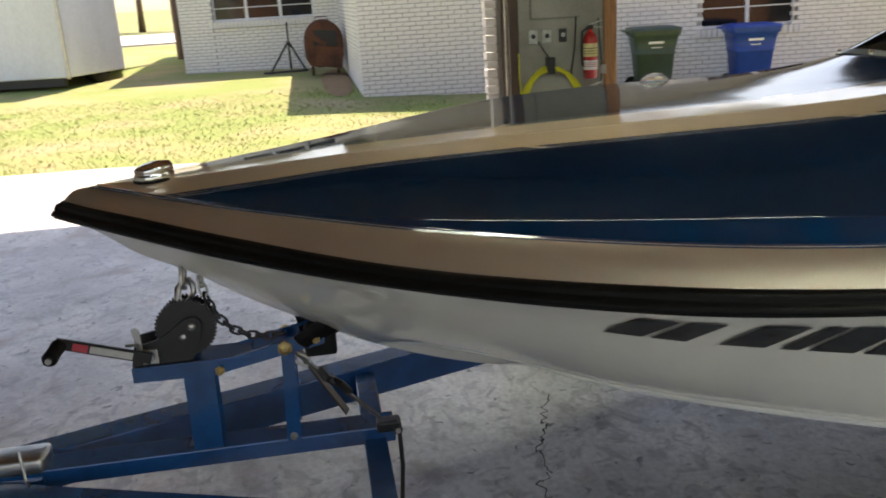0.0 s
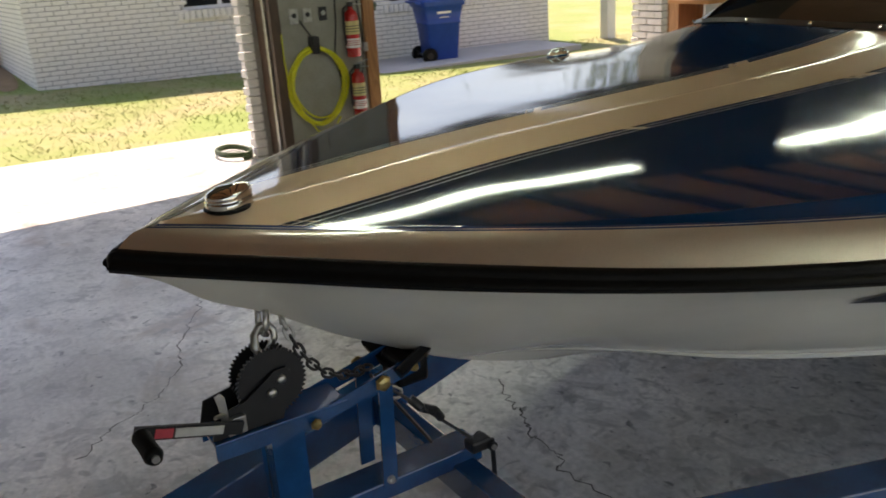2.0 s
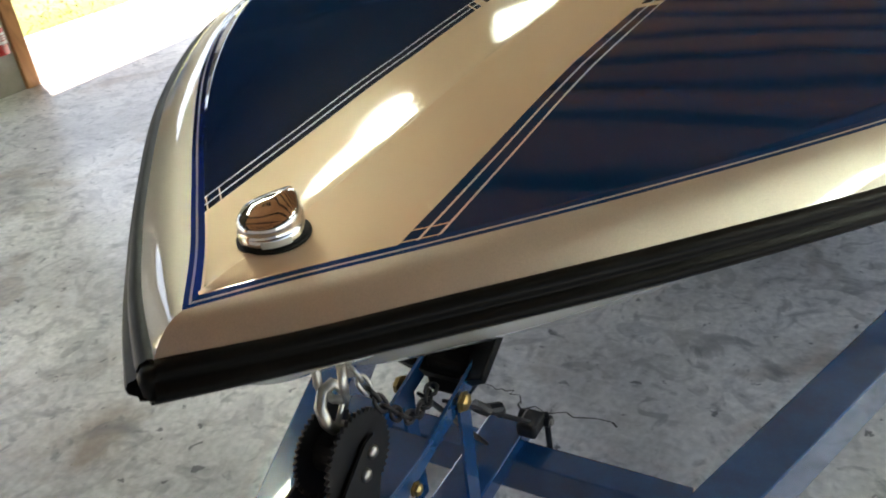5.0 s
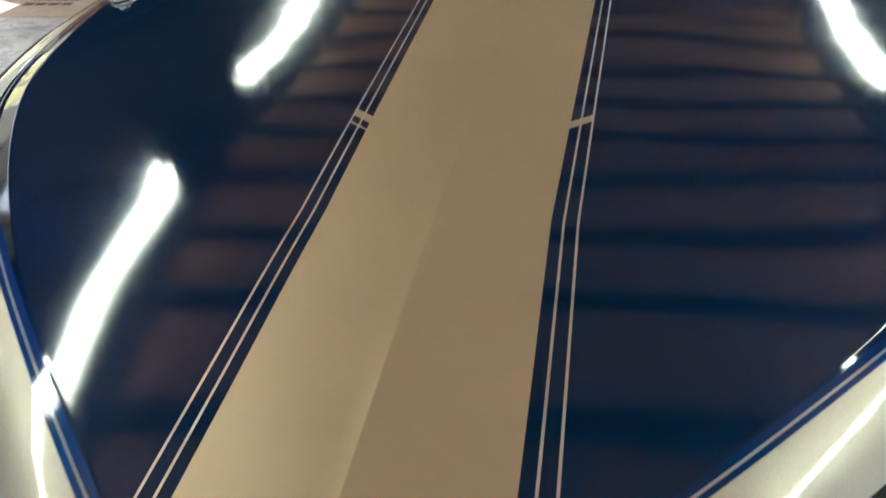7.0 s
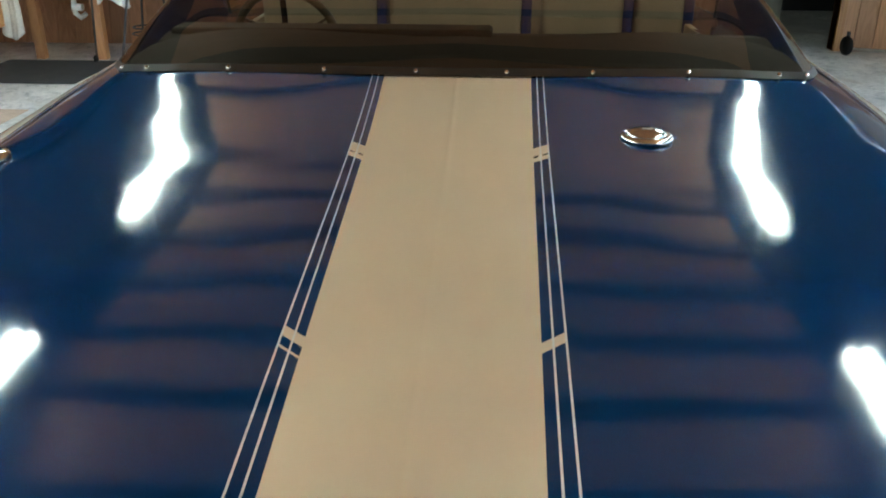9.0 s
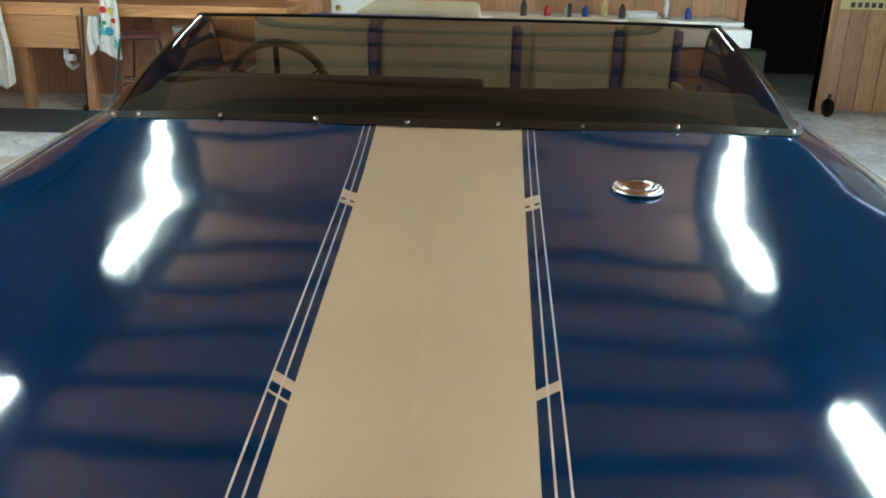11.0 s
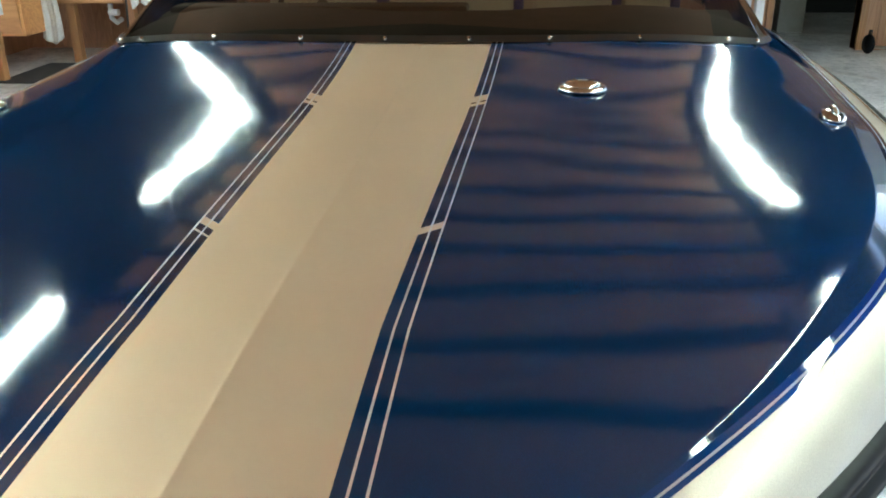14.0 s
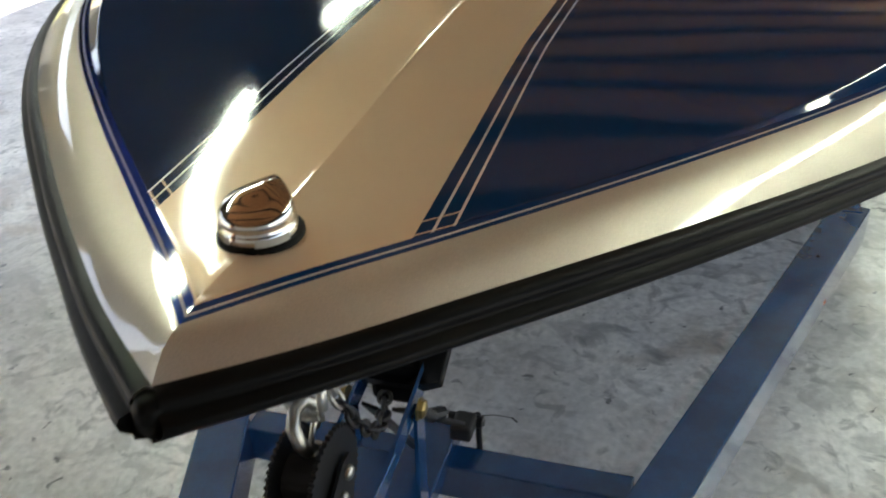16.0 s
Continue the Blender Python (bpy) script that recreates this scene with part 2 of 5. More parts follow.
def deck_paint():
    """Navy deck with a beige middle stripe, two pinstripes a side and slanting breaks."""
    mat = gelcoat("deck_paint", NAVY, rough=0.52, metal=0.3, wave=0.0038)
    n, l = mat.node_tree.nodes, mat.node_tree.links
    b = n["Principled BSDF"]

    def num(op, a, c=None, e=None):
        k = n.new("ShaderNodeMath")
        k.operation = op
        for i, v in enumerate((a, c, e)):
            if v is None:
                continue
            if isinstance(v, (int, float)):
                k.inputs[i].default_value = v
            else:
                l.new(v, k.inputs[i])
        return k.outputs[0]

    def between(v, lo, hi):
        return num("MULTIPLY", num("GREATER_THAN", v, lo), num("LESS_THAN", v, hi))

    tc, sp = n.new("ShaderNodeTexCoord"), n.new("ShaderNodeSeparateXYZ")
    l.new(tc.outputs["Object"], sp.inputs[0])
    x, y = sp.outputs[0], sp.outputs[1]
    ax = num("ABSOLUTE", x)
    w = num("ADD", 0.180, num("MULTIPLY", num("MAXIMUM", num("SUBTRACT", y, 0.8), 0), 0.0345))
    dd = num("SUBTRACT", ax, w)
    q = num("SUBTRACT", y, num("MULTIPLY", num("ADD", dd, 0.038), 0.95))
    band = between(dd, -0.042, 0.0)
    lines = num("MAXIMUM", between(dd, -0.003, 0.0), between(dd, -0.0205, -0.0175))
    bars = num("MAXIMUM", between(q, 1.072, 1.098), between(q, 1.832, 1.922))
    bars = num("SUBTRACT", bars, num("MULTIPLY", between(q, 1.857, 1.868), num("SUBTRACT", 1.0, between(dd, -0.024, -0.015))))
    bars = num("MAXIMUM", bars, num("MAXIMUM", between(q, 0.262, 0.265), between(q, 0.288, 0.291)))
    bars = num("MAXIMUM", bars, num("MULTIPLY", num("LESS_THAN", x, 0.0), between(q, 1.044, 1.050)))
    light = num("MAXIMUM", num("MULTIPLY", band, num("MAXIMUM", lines, bars)), num("LESS_THAN", dd, -0.0345))
    light = num("MINIMUM", light, 1.0)
    old = b.inputs["Base Color"].links[0].from_socket
    mix = n.new("ShaderNodeMix")
    mix.data_type = "RGBA"
    tone = n.new("ShaderNodeMix")
    tone.data_type = "RGBA"
    tone.inputs[6].default_value, tone.inputs[7].default_value = (*BEIGE, 1), (0.80, 0.76, 0.70, 1)
    l.new(num("MULTIPLY", lines, band), tone.inputs[0]), l.new(tone.outputs[2], mix.inputs[7])
    l.new(num("ADD", 0.3, num("MULTIPLY", light, 0.45)), b.inputs["Metallic"])
    l.new(light, mix.inputs[0]), l.new(old, mix.inputs[6]), l.new(mix.outputs[2], b.inputs["Base Color"])
    return mat


M_DECK = deck_paint()
M_NAVY = gelcoat("navy_gelcoat", (0.001, 0.04, 0.15), rough=0.42, metal=0.6)
M_BEIGE = gelcoat("beige_gelcoat", (0.63, 0.57, 0.495), flake=0.12, rough=0.5, metal=0.88)
M_LINE = gelcoat("pale_pinstripe", (0.55, 0.55, 0.55), flake=0.05)
M_HULL = gelcoat("white_hull", (0.78, 0.78, 0.72), flake=0.03, rough=0.16)
M_RUBBER = stuff("black_rubber", (0.006, 0.006, 0.006), rough=0.42, vary=0.3, size=9, grain=0.15, bump=0.03)
M_RUBBER.node_tree.nodes["Principled BSDF"].inputs["Specular IOR Level"].default_value = 0.12
M_CHROME = stuff("chrome", (0.75, 0.74, 0.72), rough=0.07, metal=1, vary=0.1, grain=0.03, bump=0.0)
M_STEEL = stuff("zinc_steel", (0.55, 0.54, 0.5), rough=0.32, metal=1, vary=0.35, size=30, grain=0.1, bump=0.05, depth=0.001)
M_BRASS = stuff("brass_bolt", (0.55, 0.40, 0.16), rough=0.3, metal=1, vary=0.3, size=40, bump=0.05, depth=0.001)
M_BLUE = stuff("blue_trailer_paint", (0.003, 0.078, 0.235), rough=0.2, coat=1.0, vary=0.35, size=7, grain=0.06, fine=200, bump=0.03, depth=0.001)
# black iron; also put on the store room walls and grill opening as shade
M_BLACK = stuff("black_iron_and_shade", (0.012, 0.012, 0.013), rough=0.4, vary=0.3, size=20, grain=0.1, bump=0.06, depth=0.002)


def floor_concrete():
    """Power-trowelled concrete: cloudy greys, dark blots, rusty brown stains and worn gloss."""
    mat = stuff("smooth_concrete", (0.83, 0.815, 0.79), rough=0.3, size=1.3, grain=0.16, fine=45, bump=0.05, depth=0.003, second=(0.52, 0.51, 0.495), spread=(0.40, 0.60))
    n, l = mat.node_tree.nodes, mat.node_tree.links
    b = n["Principled BSDF"]
    tc = n.new("ShaderNodeTexCoord")
    out = b.inputs["Base Color"].links[0].from_socket
    for scale, lo, hi, colour, most, warp in ((2.3, 0.56, 0.70, (0.27, 0.19, 0.13), 0.65, 0.6), (4.2, 0.62, 0.74, (0.13, 0.135, 0.15), 0.7, 0.9), (6.0, 0.52, 0.62, (0.27, 0.265, 0.265), 0.42, 2.0), (11.0, 0.58, 0.68, (0.20, 0.20, 0.205), 0.55, 1.3), (17.0, 0.66, 0.70, (0.06, 0.062, 0.07), 0.75, 0.5), (3.4, 0.60, 0.72, (0.78, 0.77, 0.76), 0.75, 2.2)):
        t, m, x = n.new("ShaderNodeTexNoise"), n.new("ShaderNodeMapRange"), n.new("ShaderNodeMix")
        t.inputs["Scale"].default_value, t.inputs["Detail"].default_value, t.inputs["Distortion"].default_value = scale, 7, warp
        mp = n.new("ShaderNodeMapping")
        mp.inputs["Location"].default_value = (scale * 3.1, scale * 1.7, 0)
        l.new(tc.outputs["Object"], mp.inputs[0]), l.new(mp.outputs[0], t.inputs[0])
        m.inputs[1].default_value, m.inputs[2].default_value, m.inputs[4].default_value = lo, hi, most
        x.data_type = "RGBA"
        x.inputs[7].default_value = (*colour, 1)
        l.new(t.outputs["Fac"], m.inputs[0]), l.new(m.outputs[0], x.inputs[0]), l.new(out, x.inputs[6])
        out = x.outputs[2]
    l.new(out, b.inputs["Base Color"])
    return mat


M_CONCRETE = floor_concrete()
M_DRIVE = stuff("pale_drive", (0.55, 0.53, 0.49), rough=0.85, size=1.2, grain=0.1, bump=0.2)
M_PLASTER = stuff("grey_board", (0.30, 0.29, 0.25), rough=0.8, size=2.5, grain=0.05, second=(0.23, 0.22, 0.185))
M_WHITEBRICK = stuff("white_painted_brick", (0.84, 0.80, 0.74), rough=0.8, vary=0.12, size=2.0, grain=0.08, fine=70, bump=0.4, depth=0.006, coords="Generated")
M_MORTAR = stuff("grey_mortar", (0.40, 0.37, 0.33), rough=0.9, size=5, bump=0.3)
M_PINE = wood("pine_board", (0.40, 0.21, 0.09), (0.20, 0.085, 0.03), "x", rings=3)
M_JOIST = wood("joist_wood", (0.40, 0.21, 0.095), (0.22, 0.10, 0.04), "x")
# side ceiling and header tones are near black to keep the deck's reflections dark
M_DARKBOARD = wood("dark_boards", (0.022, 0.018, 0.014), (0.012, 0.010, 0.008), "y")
M_HEADER = wood("blacked_header_boards", (0.018, 0.013, 0.010), (0.010, 0.007, 0.005), "y", rough=0.7)
M_CEILPLY = stuff("ceiling_plywood", (0.46, 0.23, 0.11), rough=0.7, size=1.2, grain=0.12, fine=25, second=(0.31, 0.14, 0.065), stretch=(0.35, 1, 1), bump=0.1)
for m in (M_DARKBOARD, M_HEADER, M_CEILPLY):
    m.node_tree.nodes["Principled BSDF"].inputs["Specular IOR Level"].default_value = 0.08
M_BARK = wood("bark", (0.14, 0.09, 0.055), (0.06, 0.04, 0.025), "z")
M_PANEL = wood("stained_panel", (0.42, 0.21, 0.105), (0.25, 0.115, 0.05), "z", rough=0.45)
M_TRIMWOOD = wood("stained_trim", (0.34, 0.16, 0.06), (0.15, 0.06, 0.02), "z", rough=0.45)
M_DARKTRIM = wood("brown_jamb", (0.07, 0.038, 0.022), (0.035, 0.02, 0.012), "z", rough=0.55)
M_TUBE = glow("lit_tube", (0.80, 1.0, 0.90), TUBE_GLOW)
M_WHITE = stuff("white_enamel", (0.75, 0.75, 0.74), rough=0.4, vary=0.1, size=3, bump=0.02)
M_GRASS = stuff("lawn", (0.20, 0.255, 0.06), rough=0.9, size=0.55, grain=0.3, fine=150, bump=0.08, depth=0.012, second=(0.34, 0.29, 0.145), spread=(0.42, 0.66))
M_GLASS = pane("tinted_windshield", (0.27, 0.24, 0.205))
M_DARKGLASS = stuff("dark_window_pane", (0.012, 0.014, 0.016), rough=0.06, vary=0.3, size=1, bump=0)

# ---- the setting ----
WALL_IN, WALL_OUT = -4.62, -5.05      # the open side of the garage
BACK, FRONT, SIDE, HEIGHT = 9.4, -4.6, 4.9, 2.62

tagged(put("floor", box(-5.62, SIDE + 0.2, FRONT - 0.2, BACK + 3.2, -0.15, 0.0), M_CONCRETE), "smooth grey concrete garage floor with stains and cracks", "floor", kind="structure")


def gz(x, y):
    """Height of the lawn: it falls away gently along the house and rises behind it."""
    return -0.05 - 0.027 * min(max(y, 0), 9) + 0.03 * min(max(-x - 12.5, 0), 8) - 0.02 * max(0.0, min(1.0, (x + 5.2) / 0.5)) * 8


def ground():
    rows = []
    for i in range(58):
        r = 0.4 * (1.146 ** i)
        row = []
        for k in range(97):
            a = 2 * math.pi * k / 96
            x, y = -9 + r * math.cos(a), 3 + r * math.sin(a)
            row.append((x, y, gz(x, y) + (0.02 * noise.noise((x * 0.7, y * 0.7, 0)) if r < 60 else 0)))
        rows.append(row)
    bm = sheet(rows)
    bm.verts.ensure_lookup_table()
    bm.faces.new([bm.verts[k] for k in range(96)])
    return bm


tagged(put("ground", ground(), M_GRASS, smooth=True), "sunlit mown lawn with dry patches", "lawn", kind="structure")
drive = bmesh.new()
plate([(-5.58, 18), (-5.9, 6), (-6.1, 3.2), (-6.3, 1.2), (-6.75, -1.5), (-7.2, -14), (-5.58, -14)], 0.20, Matrix.Translation((0, 0, -0.215)), bm=drive)
tagged(put("pavement", drive, M_DRIVE), "pale concrete apron in full sun outside the garage", "pavement", kind="structure")


def wall_piece(name, x0, x1, y0, y1, z0, z1, mat, label):
    return tagged(put(name, box(x0, x1, y0, y1, z0, z1), mat), label, "wall", kind="structure")


# white for the unseen south and east walls, chosen to bounce light inside
M_BOUNCEWALL = stuff("white_bounce_paint", (0.78, 0.76, 0.72), rough=0.7, vary=0.08, size=1.5, bump=0.05)
# two wide openings between brick piers on the open side
HEAD = 2.2
wall_piece("wall_west_1", WALL_OUT + 0.11, WALL_IN, 2.24, 3.0, -0.05, HEAD, M_PLASTER, "grey boarded inner face of the pier between the openings")
wall_piece("wall_west_2", -5.6, -5.38, 7.3, BACK, -0.05, HEIGHT + 0.3, M_PANEL, "brown panelled wall beside the second opening")
wall_piece("wall_west_3", WALL_OUT, WALL_IN, FRONT, -3.2, -0.05, HEAD, M_PANEL, "brown panelled wall beside the first opening")
wall_piece("wall_west_4", WALL_OUT, WALL_IN, FRONT, BACK, HEAD, HEIGHT + 0.3, M_HEADER, "boarding above the garage openings, near black to keep deck reflections dark")
wall_piece("wall_south", -5.05, SIDE + 0.2, FRONT - 0.2, FRONT, 0, HEIGHT, M_BOUNCEWALL, "plain unseen end wall, white to bounce light")
# the gap in this unseen wall is added to let daylight onto the hull
for nm, a, b, z in (("wall_east_1", FRONT, -4.0, 0), ("wall_east_2", 7.2, BACK + 3, 0), ("wall_east_3", -4.0, 7.2, HEAD + 0.2)):
    wall_piece(nm, SIDE, SIDE + 0.2, a, b, z, HEIGHT, M_BOUNCEWALL, "plain unseen side wall beside an added opening, white to bounce light")
# unseen apron, added to throw daylight in through the east gap
tagged(put("pavement_east", box(SIDE - .1, SIDE + 9, -6, 11, -.25, -.012), M_DRIVE), "unseen pale apron added to bounce daylight in from the east", "pavement", kind="structure")
wall_piece("wall_north_1", -5.6, 2.86, BACK, BACK + 0.15, 0, HEIGHT, M_PANEL, "brown panelled back wall of the garage")
wall_piece("wall_north_2", 3.74, SIDE, BACK, BACK + 0.15, 0, HEIGHT, M_PANEL, "brown panelled wall beside the dark doorway")
wall_piece("wall_north_3", 2.86, 3.74, BACK, BACK + 0.15, 2.05, HEIGHT, M_PANEL, "panelled wall above the dark doorway")
# black on these walls stands for the shade inside the store room
wall_piece("wall_store_1", 2.0, 2.15, BACK + 0.15, BACK + 3, 0, HEIGHT, M_BLACK, "store room side wall, coloured black for the room's shade")
wall_piece("wall_store_2", 2.0, SIDE, BACK + 3, BACK + 3.15, 0, HEIGHT, M_BLACK, "store room end wall, coloured black for the room's shade")
for a, b in ((2.79, 2.86), (3.74, 3.81)):
    tagged(put("door_trim", box(a, b, BACK - 0.03, BACK + 0.16, 0, 2.1, 0.004), M_TRIMWOOD), "varnished wooden door jamb of the store doorway", "door frame", kind="structure")

# ceiling: plywood panels between dark battens over the middle, boards blacked against deck reflections to either side
for a, b, m, lab in ((-5.7, -1.95, M_DARKBOARD, "boarded side ceiling, near black to keep deck reflections dark"), (-1.95, 1.75, M_CEILPLY, "brown plywood ceiling panels"), (1.75, SIDE + 0.2, M_DARKBOARD, "boarded side ceiling, near black to keep deck reflections dark")):
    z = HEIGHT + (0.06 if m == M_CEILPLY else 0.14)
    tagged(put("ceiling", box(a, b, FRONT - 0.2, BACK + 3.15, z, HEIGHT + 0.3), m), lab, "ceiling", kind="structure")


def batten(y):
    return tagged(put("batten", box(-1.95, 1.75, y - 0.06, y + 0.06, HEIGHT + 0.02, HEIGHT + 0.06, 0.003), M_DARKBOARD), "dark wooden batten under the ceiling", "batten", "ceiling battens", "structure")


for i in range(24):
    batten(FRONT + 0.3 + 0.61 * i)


def tube_light(x, y):
    """A long strip light: white tray and two lit tubes."""
    ob = empty("strip_light", x, y, HEIGHT - 0.1)
    part("tray", sheet([[(-0.075, s, 0.012), (-0.045, s, 0.05), (0.045, s, 0.05), (0.075, s, 0.012)] for s in (-1.23, 1.23)]), M_WHITE, ob)
    for s in (-0.035, 0.035):
        part("tube", tube([(s, -1.2, -0.02), (s, 1.2, -0.02)], 0.019, 12), M_TUBE, ob, "lit fluorescent tube")
        for e in (-1.215, 1.215):
            part("lamp_holder", box(s - .012, s + .012, e - .012, e + .012, -.045, .02, .003), M_WHITE, ob)
    for s in (-0.9, 0.9):
        part("hanger", tube([(0, s, 0.045), (0, s, 0.245)], 0.005, 6), M_STEEL, ob)
    return tagged(ob, "white strip light with two lit fluorescent tubes", "strip light", "strip lights")


for lx, ly in ((-2.04, 2.1), (-2.2, 6.17), (1.79, 2.1), (1.95, 6.17)):
    tube_light(lx, ly)

# ---- the boat ----
L_END = 6.0
rt_x = curve_of([.02, .1, .22, .42, .72, 1.12, 1.62, 2.22, 3.02, 4.5, 6.0], [.0, .1, .227, .42, .685, .948, 1.118, 1.235, 1.30, 1.31, 1.25])
rt_z = curve_of([.02, .22, .42, .72, 1.12, 1.62, 2.22, 3.02, 6.0], [1.055, 1.053, 1.044, 1.034, 1.039, 1.045, 1.025, 1.02, .97])
rb_x = curve_of([0, .08, .2, .4, .7, 1.1, 1.6, 2.2, 3.0, 4.5, 6.0], [.0, .087, .21, .409, .68, .948, 1.106, 1.23, 1.30, 1.31, 1.25])
rb_z = curve_of([0, .2, .4, .7, 1.1, 1.6, 2.2, 3.0, 6.0], [1.017, 1.010, 1.002, .999, 1.001, 1.008, .985, .98, .93])
bd_x = curve_of([.085, .165, .285, .485, .785, 1.185, 1.685, 2.285, 3.085, 6.0], [.0, .068, .181, .369, .627, .889, 1.045, 1.155, 1.225, 1.19])
bd_z = curve_of([.085, .285, .485, .785, 1.185, 1.685, 2.285, 3.085, 6.0], [1.083, 1.077, 1.075, 1.075, 1.079, 1.080, 1.062, 1.07, 1.0])
mid_z = curve_of([.085, .27, .47, .67, .97, 1.37, 1.87, 2.47, 3.0, 3.3], [1.085, 1.085, 1.093, 1.104, 1.112, 1.117, 1.122, 1.145, 1.174, 1.2])
keel_z = curve_of([.036, .07, .16, .275, .40, .54, .66, .9, 1.3, 2.0, 3.0, 6.0], [1.0, .984, .917, .857, .776, .698, .635, .545, .47, .43, .41, .41])
ch_x = curve_of([.70, .85, 1.0, 1.2, 1.5, 1.9, 2.6, 4, 6], [.0, .06, .17, .357, .598, .84, .99, 1.05, 1.03])
ch_z = curve_of([.70, .85, 1.0, 1.2, 1.5, 1.9, 2.6, 4, 6], [.615, .612, .61, .602, .61, .625, .62, .60, .58])


def smooth01(t):
    t = min(max(t, 0), 1)
    return t * t * (3 - 2 * t)


EDGE = 0.009       # half width of the border line


def inner_x(y, c=EDGE):
    """The border's edge c inside its middle line."""
    slope = (bd_x(y + 0.02) - bd_x(max(y - 0.02, 0.085))) / (y + 0.02 - max(y - 0.02, 0.085))
    return max(bd_x(y) - c * math.hypot(1, slope), 1e-4)


def crease(y):
    """Inset and rise of the knuckle inside the border line."""
    k = smooth01((y - 0.45) / 0.9)
    return 0.004 + 0.045 * k, 0.001 + 0.027 * k


# the moulding's swell along the middle, and the lip that sweeps up to the windshield
swell = curve_of([.3, .9, 1.3, 1.7, 2.05, 2.35, 2.7, 3.1], [0, .003, .005, .008, .0112, .018, .037, .043])
sweep = curve_of([.3, .9, 1.3, 1.7, 2.05, 2.35, 2.7, 3.1], [0, -.002, -.004, -.003, .0072, .0263, .058, .066])


def deck_z(x, y):
    o, r = crease(y)
    xb = inner_x(y)
    xc = max(xb - o, 1e-4)
    a = abs(x)
    if a <= xc:
        t = a / xc
        return (1 - t * t) * (swell(y) + 4 * t * t * sweep(y)) + lerp(mid_z(y) + 0.0022 * max(0.0, 1 - a / 0.15) ** 1.5 + 0.0009 * max(0.0, 1 - a / 0.008), bd_z(y) + r, t ** 2.1)
    return lerp(bd_z(y) + r, bd_z(y) + 0.001, min((a - xc) / max(xb - xc, 1e-5), 1))


def stations(y0, y1, n, p=1.8):
    return [y0 + (y1 - y0) * (i / n) ** p for i in range(n + 1)]


DECK_END = 2.87
boat = empty("motor_boat", 0, 3.0, 0.42, world_based=True)
tagged(boat, "navy and beige speedboat with white hull on a blue trailer", "boat")
fr = [0, .004, .008, .013, .03, .08, .14, .2, .28, .36, .44, .52, .6, .68, .75, .81, .86, .9, .93, .955, .975, .99, 1.0]


def deck():
    rows = []
    for y in stations(0.0975, DECK_END, 90, 1.6):
        o, r = crease(y)
        xb = inner_x(y)
        xc = max(xb - o, 1e-4)
        half = [(f * xc, y, deck_z(f * xc, y)) for f in fr] + [(lerp(xc, xb, f), y, deck_z(lerp(xc, xb, f), y)) for f in (.12, .5, .9, 1.0)]
        rows.append([(-x, yy, z) for x, yy, z in half[:0:-1]] + half)
    return sheet(rows)


part("deck", deck(), M_DECK, boat, "glossy navy foredeck with a beige middle stripe and pinstripes", True)


def border():
    bm = bmesh.new()
    for s in (-1, 1):
        rows = []
        for i, (yb, yt) in enumerate(zip(stations(0.085, L_END, 110, 1.7), stations(0.02, L_END, 110, 1.7))):
            xb, zb = bd_x(yb), bd_z(yb)
            slope = (bd_x(yb + 0.01) - bd_x(max(yb - 0.01, 0.085))) / (yb + 0.01 - max(yb - 0.01, 0.085))
            hyp = math.hypot(1, slope)
            row = []
            for k in (1.0, 0.05, -0.28, -1.0):
                c = EDGE * k
                x, y = xb - c / hyp, yb + c * slope / hyp
                if x < 0 or i == 0:
                    x, y = 0.0, 0.085 + c * hyp / max(slope, 0.7)
                row.append((s * x, y, zb + 0.001 * k))
            xt, zt = rt_x(yt), rt_z(yt)
            x0, y0, z0 = row[-1]
            for f in (.25, .5, .75, 1.0):
                row.append((lerp(x0, s * xt, f), lerp(y0, yt, f), lerp(z0, zt, f) + 0.008 * math.sin(math.pi * f) ** 1.0))
            rows.append(row)
        sheet(rows, bm, [1, 2, 1, 0, 0, 0, 0])
    return bm


part("side_flange", border(), [M_BEIGE, M_NAVY, M_LINE], boat, "beige flange with a navy and pale border line", True)


def rub_rail(s):
    bm = bmesh.new()
    rows = []
    for yt, yb in zip(stations(0.02, L_END, 110, 1.7), stations(0.0, L_END, 110, 1.7)):
        dx = (rt_x(yt + 0.02) - rt_x(max(yt - 0.02, 0.02))) / 0.04
        nx, ny = 1 / math.hypot(1, dx), -dx / math.hypot(1, dx)
        top, low = Vector((s * rt_x(yt), yt, rt_z(yt))), Vector((s * rb_x(yb), yb, rb_z(yb)))
        out = Vector((s * nx, ny, 0))
        prof = [(-.006, 0), (.006, -.04), (.014, .06), (.017, .22), (.013, .34), (.016, .4), (.024, .48), (.026, .62), (.022, .76), (.012, .84), (.01, .96), (-.006, 1.0)]
        rows.append([top.lerp(low, f) + out * o for o, f in prof])
    sheet(rows, bm)
    return bm


for s in (-1, 1):
    part("rub_rail", rub_rail(s), M_RUBBER, boat, "black rubber rub rail", True)
part("bow_cap", lathe([(.004, 1.014), (.011, 1.015), (.016, 1.022), (.016, 1.042), (.011, 1.050), (.004, 1.052)], 16, m=Matrix.Translation((0, 0.014, 0))), M_RUBBER, boat, "black rubber cap at the bow", True)


